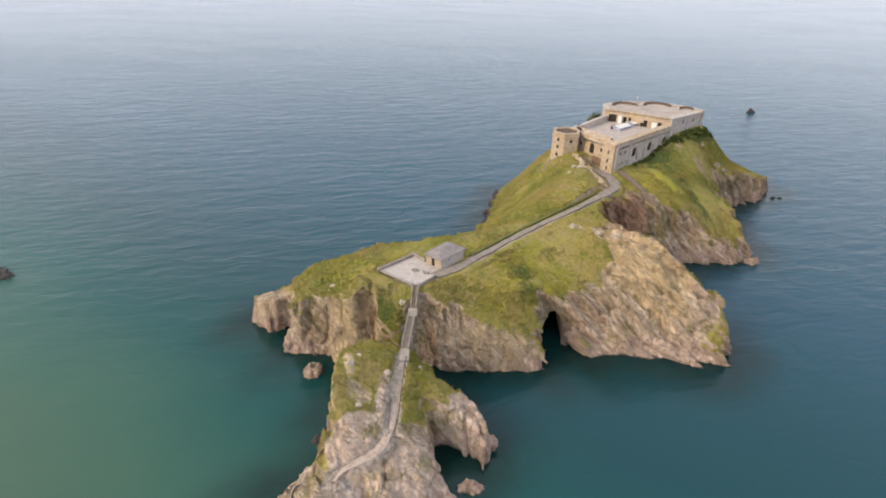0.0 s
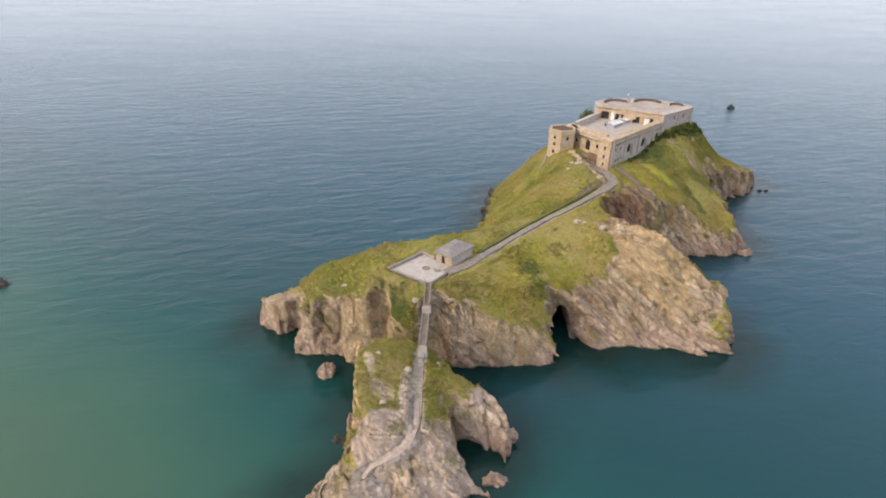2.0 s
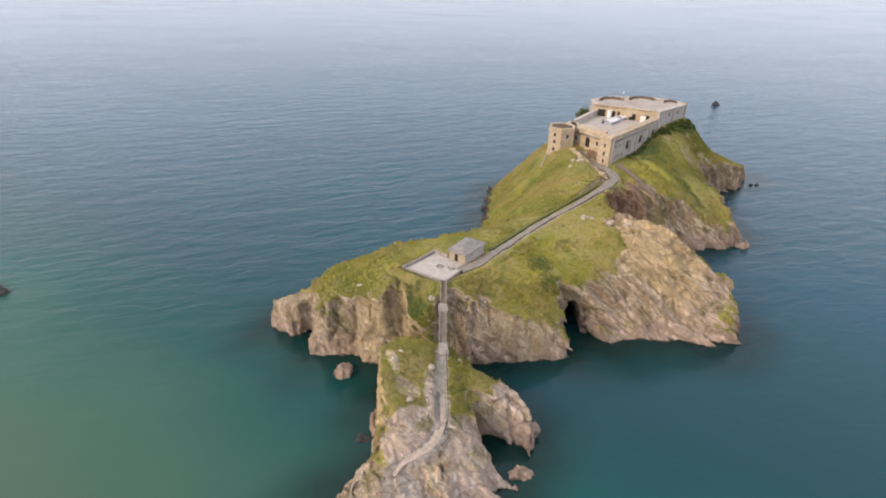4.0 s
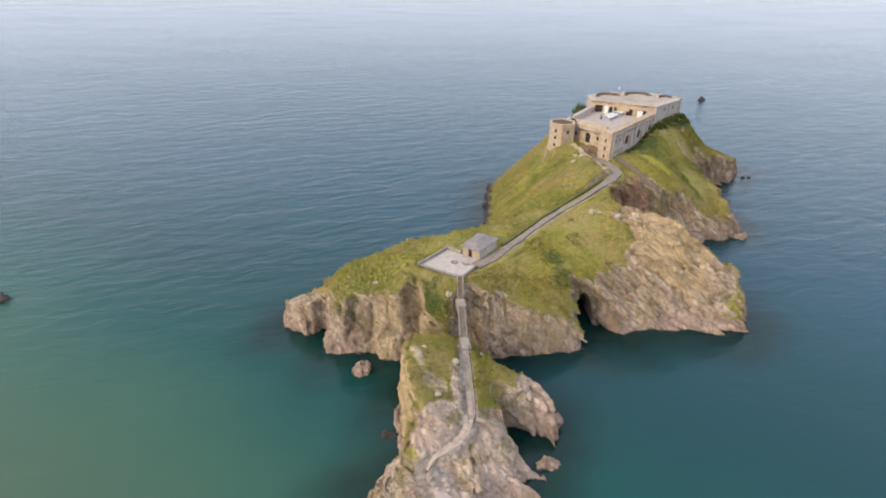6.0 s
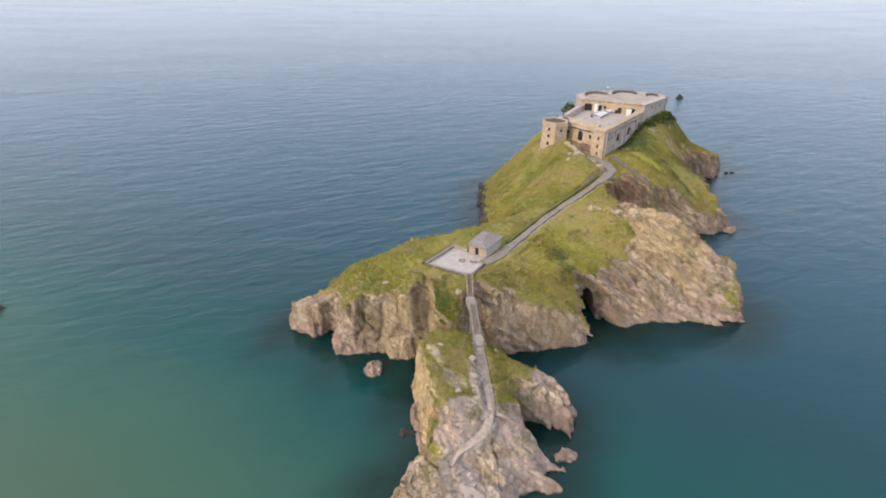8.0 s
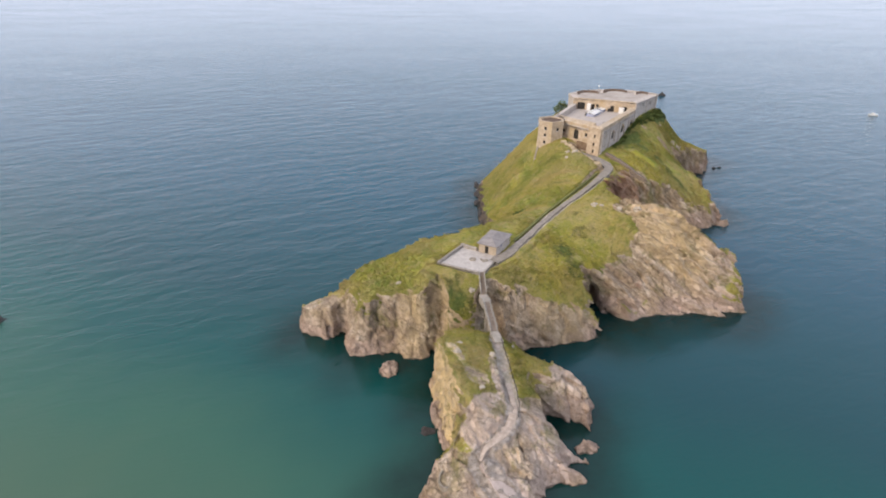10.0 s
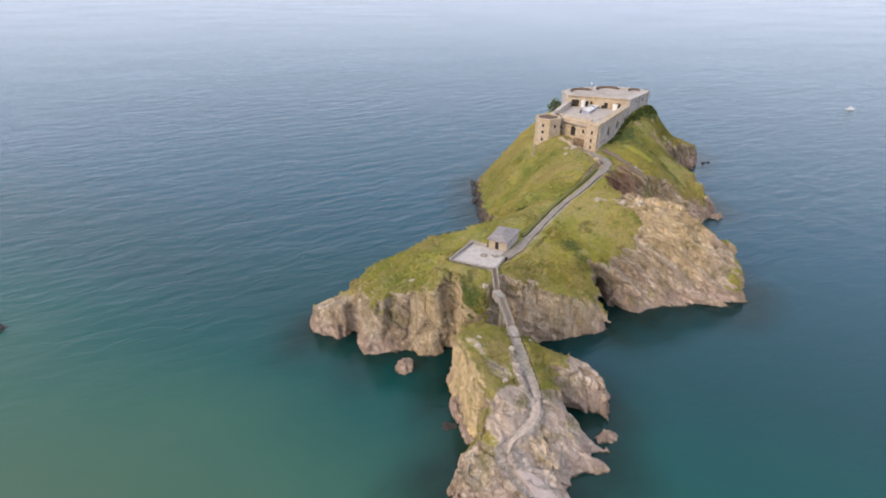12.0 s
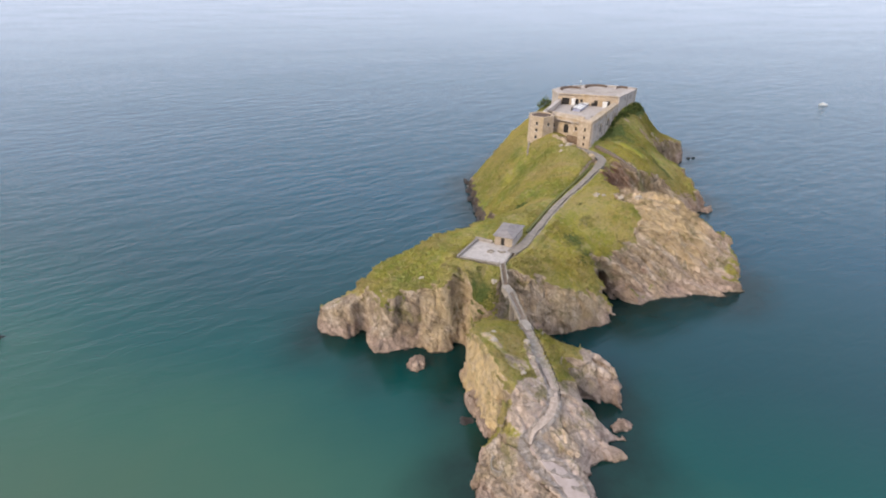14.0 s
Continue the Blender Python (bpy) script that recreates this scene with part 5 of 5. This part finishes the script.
        box(bm, n - 2.6, n - 1.7, -0.5, -0.4, z - 0.05, z + 1.25, m)
        part("shutter", bm, DARK, pier)
    bm = bmesh.new()
    box(bm, n - 4.8, n + 0.2, -1.1, 0.3, roof - 0.1, roof + 0.55, m, 0.06)
    part("cap", bm, SUNWARM_STONE, pier)
    tower(f)


def tower(f):
    """Six-sided, one corner towards the landing; a dark sunk roof inside its rim."""
    x, y, r, n, first = 38.9, 173.7, 4.7, 6, 252
    F, C = FORT_RING[-1], FORT_RING[0]
    bm = bmesh.new()
    rings = []
    for rr, z in ((r * 1.32, 13.5), (r * 1.08, 22.5), (r, 24.2), (r, 30.6), (r * 1.04, 30.65), (r * 1.04, 31.1), (r * 0.99, 31.1), (r * 0.99, 32.0), (r * 0.82, 32.0), (r * 0.82, 31.2)):
        rings.append([bm.verts.new((x + rr * math.cos(radians(first + 360 * i / n)), y + rr * math.sin(radians(first + 360 * i / n)), z)) for i in range(n)])
    for a, b in zip(rings, rings[1:]):
        for i in range(n):
            bm.faces.new((a[i], a[(i + 1) % n], b[(i + 1) % n], b[i]))
    bmesh.ops.recalc_face_normals(bm, faces=bm.faces)
    t = part("tower", bm, SUNWARM_STONE, f, "six-sided yellow stone tower with a dark roof")
    bm = bmesh.new()
    prism(bm, [(x + r * 0.83 * math.cos(radians(first + 360 * i / n)), y + r * 0.83 * math.sin(radians(first + 360 * i / n))) for i in range(n)], 30.6, 31.7)
    part("roof", bm, DARK_BROWN, t, "dark brown tower roof")
    # neck that joins it to the front
    bm = bmesh.new()
    m = along(F, C)
    box(bm, -0.6, 3.6, -3.2, 0.2, 19, 30.9, m)
    part("neck", bm, SUNWARM_STONE, t, "yellow stone block between tower and front")
    bm = bmesh.new()
    box(bm, -0.8, 3.8, -3.3, 0.1, 30.9, 31.6, m, 0.05)
    part("neck_parapet", bm, PALE_SHADE_STONE, t)
    for side, levels in ((330, (29.2, 26.9, 24.4)), (30, (28.9,))):
        for z in levels:
            bm = bmesh.new()
            mm = pose(x, y, z, 0, 0, first + side) @ pose(r * math.cos(math.pi / n), 0, 0)
            box(bm, -0.4, 0.03, -0.42, 0.42, 0, 1.0, mm)
            part("window", bm, DARK, t, "dark window slit")
            bm = bmesh.new()
            box(bm, -0.1, 0.14, -0.65, 0.65, -0.2, -0.01, mm)
            part("sill", bm, PALE_SHADE_STONE, t)


fort()


def gun_pit(x, y, r, start, sweep, z):
    """A horseshoe breastwork of a gun emplacement: an earth bank, dark brown on its inner face."""
    t = tagged(new("gun_emplacement"), "horseshoe gun emplacement of pale masonry with a dark brown lining", "emplacement", "gun emplacements")
    n = 22
    for name, material, sec in (("bank", PALE_SHADE_STONE, ((r * 1.14, -0.05), (r * 1.06, 0.5), (r * 0.9, 0.62), (r * 0.86, -0.05))),
                                ("lining", DARK_BROWN, ((r * 0.94, 0.6), (r * 0.88, 0.78), (r * 0.76, 0.5), (r * 0.70, -0.03)))):
        bm = bmesh.new()
        rows = []
        for i in range(n + 1):
            a = radians(start + sweep * i / n)
            end = min(1.0, 0.45 + 4 * min(i, n - i) / n)
            rows.append([bm.verts.new((x + q * math.cos(a), y + q * math.sin(a), z + h * end + 0.12 * noise.noise((q * math.cos(a), q * math.sin(a), x)))) for q, h in sec])
        for a, b in zip(rows, rows[1:]):
            for k in range(3):
                bm.faces.new((a[k], b[k], b[k + 1], a[k + 1]))
        bm.faces.new(rows[0]), bm.faces.new(rows[-1][::-1])
        bmesh.ops.recalc_face_normals(bm, faces=bm.faces)
        part(name, bm, material, t)
    return t


gun_pit(65.6, 200.2, 5.6, 20, 150, 33.93)
gun_pit(77.4, 200.8, 5.8, 5, 160, 33.93)
gun_pit(86.4, 196.6, 2.9, 0, 170, 33.93)


# ---- on the roof yard ----
def roof_light(x, y, turn):
    """A low glazed lantern: plinth, frame bars, two sloping panes."""
    t = tagged(new("roof_lantern"), "long low roof lantern with white frame and blue-grey glazing", "roof lantern", "roof lanterns")
    t.matrix_world = pose(x, y, 30.0, 0, 0, turn)
    l, w = 6.9, 3.4
    bm = bmesh.new()
    box(bm, -l / 2, l / 2, -w / 2, w / 2, 0, 0.85, None, 0.04)
    part("plinth", bm, GLASS_BLUE, t, "blue-grey glazed sides")
    for side in (-1, 1):
        bm = bmesh.new()
        vs = [(-l / 2 - 0.1, side * (w / 2 + 0.1), 0.87), (l / 2 + 0.1, side * (w / 2 + 0.1), 0.87), (l / 2 + 0.1, 0, 1.2), (-l / 2 - 0.1, 0, 1.2)]
        a = [bm.verts.new(v) for v in vs]
        b = [bm.verts.new((v[0], v[1], v[2] + 0.08)) for v in vs]
        bm.faces.new(a[::-1]), bm.faces.new(b)
        for i in range(4):
            bm.faces.new((a[i], a[(i + 1) % 4], b[(i + 1) % 4], b[i]))
        bmesh.ops.recalc_face_normals(bm, faces=bm.faces)
        part("pane", bm, WHITE, t, "white sloping pane")
    for k in range(6):
        bm = bmesh.new()
        xx = -l / 2 + l * k / 5
        for side in (-1, 1):
            rod(bm, (xx, side * w / 2, 0.0), (xx, side * (w / 2 + 0.02), 0.9), 0.06, 4)
        rod(bm, (xx, -w / 2, 0.99), (xx, 0, 1.32), 0.05, 4)
        rod(bm, (xx, w / 2, 0.99), (xx, 0, 1.32), 0.05, 4)
        part("glazing_bar", bm, METAL, t)
    return t


first = roof_light(59.8, 184.6, 43)
copy_thing(first, pose(66.2, 190.6, 30.0, 0, 0, 43))


def roof_box(name, x, y, sx, sy, h, material, label, category):
    t = tagged(new(name), label, category)
    t.matrix_world = pose(x, y, 30.01, 0, 0, -32)
    bm = bmesh.new()
    box(bm, -sx / 2, sx / 2, -sy / 2, sy / 2, 0, h, None, 0.05)
    part("body", bm, material, t)
    bm = bmesh.new()
    box(bm, -sx / 2 - 0.12, sx / 2 + 0.12, -sy / 2 - 0.12, sy / 2 + 0.12, h, h + 0.14, None, 0.03)
    part("lid", bm, CONCRETE if material is not WHITE else WHITE, t)
    return t


roof_box("cabinet", 61.3, 191.5, 1.3, 0.9, 2.4, WHITE, "white cabinet against the back wall", "cabinet")
roof_box("cabinet", 71.0, 184.4, 1.7, 1.4, 1.9, WHITE, "white square cabinet near the flank parapet", "cabinet")
roof_box("crate", 64.2, 189.9, 1.0, 1.2, 1.1, DARK, "dark crate between the roof lanterns and the wall", "crate")
roof_box("crate", 56.6, 183.6, 0.8, 1.0, 1.2, DARK, "dark crate at the end of the roof lantern", "crate")
roof_box("bin", 68.0, 193.4 - 5.2, 0.9, 0.9, 1.2, DARK, "dark bin at the end of the roof lantern", "bin")
roof_box("water_tank", 57.6, 169.4, 2.2, 1.4, 0.9, SLATE, "low grey tank beside the flank parapet", "tank")


def flagpole():
    t = tagged(new("flagpole"), "short pole with a white head on the gun block roof", "pole")
    bm = bmesh.new()
    rod(bm, (69.4, 201.0, 33.9), (69.4, 201.0, 37.0), 0.09)
    part("pole", bm, METAL, t)
    bm = bmesh.new()
    box(bm, 69.1, 69.7, 200.7, 201.3, 33.9, 34.2, None, 0.04)
    part("base", bm, CONCRETE, t)
    bm = bmesh.new()
    box(bm, 69.15, 69.65, 200.85, 201.15, 36.7, 37.3, None, 0.08)
    part("head", bm, WHITE, t, "white head")


flagpole()


# ---- walls, stones and shrubs on the slopes ----
def drystone(name, points, height, thick, material, label, sink=0.8):
    """A wall that follows the ground along a line."""
    line = smooth_line([(x, y, 0) for x, y in points], 1.0)
    ground = crown_main(line[:, 0], line[:, 1])
    bm = bmesh.new()
    rows = []
    for i, (x, y, _) in enumerate(line):
        q, r = line[max(i - 1, 0)], line[min(i + 1, len(line) - 1)]
        t = Vector((r[0] - q[0], r[1] - q[1], 0)).normalized()
        side = Vector((-t.y, t.x, 0)) * thick / 2
        z = ground[i]
        top = z + height * (1 + 0.25 * noise.noise((x * 0.6, y * 0.6, 2)))
        rows.append([bm.verts.new(v) for v in (Vector((x, y, z - sink)) + side * 1.2, Vector((x, y, top)) + side * 0.85,
                                               Vector((x, y, top)) - side * 0.85, Vector((x, y, z - sink)) - side * 1.2)])
    for a, b in zip(rows, rows[1:]):
        for k in range(3):
            bm.faces.new((a[k], a[k + 1], b[k + 1], b[k]))
    bm.faces.new(rows[0][::-1]), bm.faces.new(rows[-1])
    bmesh.ops.recalc_face_normals(bm, faces=bm.faces)
    return tagged(part(name, bm, material), label, "wall")


drystone("retaining_wall", [(54.0, 160.4), (55.2, 157.6), (57.2, 152.6), (59.6, 148.8), (62, 147)], 0.8, 1.5, EARTH_WALL, "brown overgrown rubble wall running downhill from the fort corner")
drystone("buttress_wall", [(36.2, 175.0), (33.6, 171.4), (31.2, 166.8)], 0.55, 0.7, OLD_WALL, "pale stone wall running down the slope below the tower")
drystone("hedge_bank", [(5.6, 111.9), (12.4, 118.6), (21.6, 127.2), (29.8, 133.6), (37.6, 139.8), (42.6, 144.2)], 0.5, 0.8, TURF_BANK, "low dark overgrown wall beside the path")


def curved_wall():
    """A short bow of pale stones standing on the islet's rocks."""
    bm = bmesh.new()
    rows = []
    for k in range(11):
        a = radians(110 + 15 * k)
        x, y = -23.2 + 1.3 * math.cos(a), 58.1 + 1.6 * math.sin(a)
        z = float(crown_skerry(np.array([x]), np.array([y]))[0])
        rows.append([bm.verts.new((x + o * math.cos(a), y + o * math.sin(a), h)) for o, h in ((0.2, z - 1.2), (0.13, z + 0.6), (-0.13, z + 0.65), (-0.2, z - 1.2))])
    for a, b in zip(rows, rows[1:]):
        for k in range(3):
            bm.faces.new((a[k], a[k + 1], b[k + 1], b[k]))
    bm.faces.new(rows[0][::-1]), bm.faces.new(rows[-1])
    bmesh.ops.recalc_face_normals(bm, faces=bm.faces)
    tagged(part("curved_wall", bm, OLD_WALL), "short curved pale stone wall on the islet rocks", "wall")


curved_wall()


def boulder(x, y, size, seed, crown, label, material=None):
    z = float(crown(np.array([x]), np.array([y]))[0])
    bm = bmesh.new()
    bmesh.ops.create_icosphere(bm, subdivisions=3, radius=1)
    for v in bm.verts:
        c = v.co.copy()
        k = 1 + 0.5 * noise.fractal(c * 1.3 + Vector((seed, 0, 0)), 0.7, 2.0, 3)
        v.co = Vector((x + c.x * size * k, y + c.y * size * 0.8 * k, z + c.z * size * 0.7 * k))
    return tagged(part("boulder", bm, material or PALE_ROCK), label, "boulder", "pale boulders on the turf")


for x, y, size, seed, crown in ((31.4, 122.6, 0.95, 1, crown_main), (33.2, 121.8, 0.6, 2, crown_main), (38.6, 157.0, 0.9, 3, crown_main), (36.6, 153.4, 0.7, 4, crown_main),
                                (40.0, 155.2, 1.1, 5, crown_main), (37.0, 119.2, 0.8, 6, crown_main), (40.8, 116.4, 1.0, 7, crown_main),
                                (-9.3, 96.6, 0.7, 9, crown_main), (-10.6, 76.2, 0.75, 11, crown_skerry), (-11.0, 72.4, 0.6, 12, crown_skerry),
                                (-17.4, 76.4, 0.7, 13, crown_skerry), (-16.2, 79.6, 0.6, 14, crown_skerry), (-14.8, 68.6, 0.55, 15, crown_skerry),
                                (-24.6, 101.6, 0.6, 16, crown_main), (-5.0, 80.6, 0.5, 17, crown_skerry)):
    boulder(x, y, size, seed, crown, "pale weathered limestone boulder half sunk in turf")


rim = random.Random(5)
for k in range(11):
    u = k / 10
    boulder(40.4 + 4.8 * u + rim.uniform(-0.5, 0.5), 166.0 - 19.5 * u, rim.uniform(0.6, 1.3), 40 + k, crown_main, "cream limestone outcrop on the rim of the knoll", RIM_ROCK)


def shrub(x, y, radius, high, seed, label):
    """A wind-clipped bush: short branching stems under a ragged dome of small leaves."""
    z = float(crown_main(np.array([x]), np.array([y]))[0]) - 0.3
    t = tagged(new("shrub"), label, "shrub", "shrubs round the fort")
    rng = random.Random(seed)
    bm = bmesh.new()
    for k in range(9):
        a, lean = rng.uniform(0, 6.28), rng.uniform(0.2, 0.7)
        rod(bm, (x, y, z), (x + radius * lean * math.cos(a), y + radius * lean * math.sin(a), z + high * 0.7), 0.07, 5)
    part("stems", bm, DARK, t, "dark woody stems")
    bm = bmesh.new()
    for k in range(int(260 * radius)):
        a, e = rng.uniform(0, 6.28), math.asin(rng.uniform(-0.1, 1))
        c = Vector((math.cos(a) * math.cos(e), math.sin(a) * math.cos(e), math.sin(e)))
        d = rng.uniform(0.6, 1.0) * (1 + 0.35 * noise.noise(c * 2.2 + Vector((seed, 0, 0))))
        p = Vector((x + c.x * radius * d, y + c.y * radius * d, z + 0.2 + c.z * high * d))
        s = rng.uniform(0.16, 0.34)
        turn = Euler((rng.uniform(-0.9, 0.9), rng.uniform(-0.9, 0.9), rng.uniform(0, 6.28))).to_matrix()
        bm.faces.new([bm.verts.new(p + turn @ Vector(v) * s) for v in ((-1, -0.6, 0), (0.2, -0.8, 0.15), (1, 0.1, 0), (0, 0.9, 0.2))])
    part("leaves", bm, LEAVES, t)


shrub(57.2, 206.4, 3.2, 4.6, 1, "large dark rounded shrub behind the fort")
shrub(77.6, 181.8, 1.5, 2.6, 2, "tall dark green shrub in the angle of the fort wall")
for x, y, radius, high, seed in ((13.2, 134.6, 1.7, 1.5, 3), (15.6, 136.4, 1.5, 1.3, 4), (11.4, 136.8, 1.3, 1.1, 5)):
    shrub(x, y, radius, high, seed, "dark green wind-clipped shrub in the grassy hollow")
thicket = random.Random(12)
for k in range(16):
    u = k / 15 + thicket.uniform(-0.03, 0.03)
    d = thicket.uniform(0.5, 1.5)
    shrub(59.5 + 16.5 * u + 0.68 * d, 167.9 + 15.2 * u - 0.73 * d, thicket.uniform(0.5, 1.0), thicket.uniform(0.5, 1.0), 30 + k,
          "low green shrub at the foot of the fort wall")
for k in range(22):
    u = k / 21
    d = thicket.uniform(0.6, 3.4)
    shrub(78.5 + 15.5 * u + 0.62 * d, 184.6 + 12.2 * u - 0.78 * d, thicket.uniform(0.7, 1.6), thicket.uniform(0.8, 2.0) - 0.2 * d, 60 + k,
          "dark green wind-clipped shrub below the gun block wall")


# ---- moored boat ----
def boat(x, y, turn):
    t = tagged(new("motor_boat"), "small white motor boat with a cabin, lying on the sea", "boat")
    t.matrix_world = pose(x, y, 0, 0, 0, turn) @ Matrix.Scale(0.72, 4)
    bm = bmesh.new()
    rows = []
    for k in range(9):
        u = k / 8
        half = 1.25 * math.sin(math.pi * min(1, 0.28 + 0.72 * (1 - u) ** 0.9) / 2) * (1 - u ** 4)
        px = -3.2 + 7.2 * u
        rise = 0.9 + 0.5 * u * u
        rows.append([bm.verts.new(v) for v in ((px, 0, -0.35 + 0.3 * u ** 3), (px, half * 0.7, -0.1 + 0.2 * u ** 2), (px, half + 0.01, rise), (px, -half - 0.01, rise), (px, -half * 0.7, -0.1 + 0.2 * u ** 2))])
    for a, b in zip(rows, rows[1:]):
        for k in range(5):
            bm.faces.new((a[k], b[k], b[(k + 1) % 5], a[(k + 1) % 5]))
    bm.faces.new(rows[0]), bm.faces.new(rows[-1][::-1])
    bmesh.ops.recalc_face_normals(bm, faces=bm.faces)
    part("hull", bm, WHITE, t, "white hull")
    bm = bmesh.new()
    box(bm, -0.6, 1.6, -0.8, 0.8, 0.95, 2.3, None, 0.15)
    part("cabin", bm, WHITE, t, "white cabin")
    bm = bmesh.new()
    box(bm, 1.55, 1.63, -0.65, 0.65, 1.5, 2.1)
    part("windscreen", bm, DARK, t, "dark windscreen")


boat(286, 266, 160)
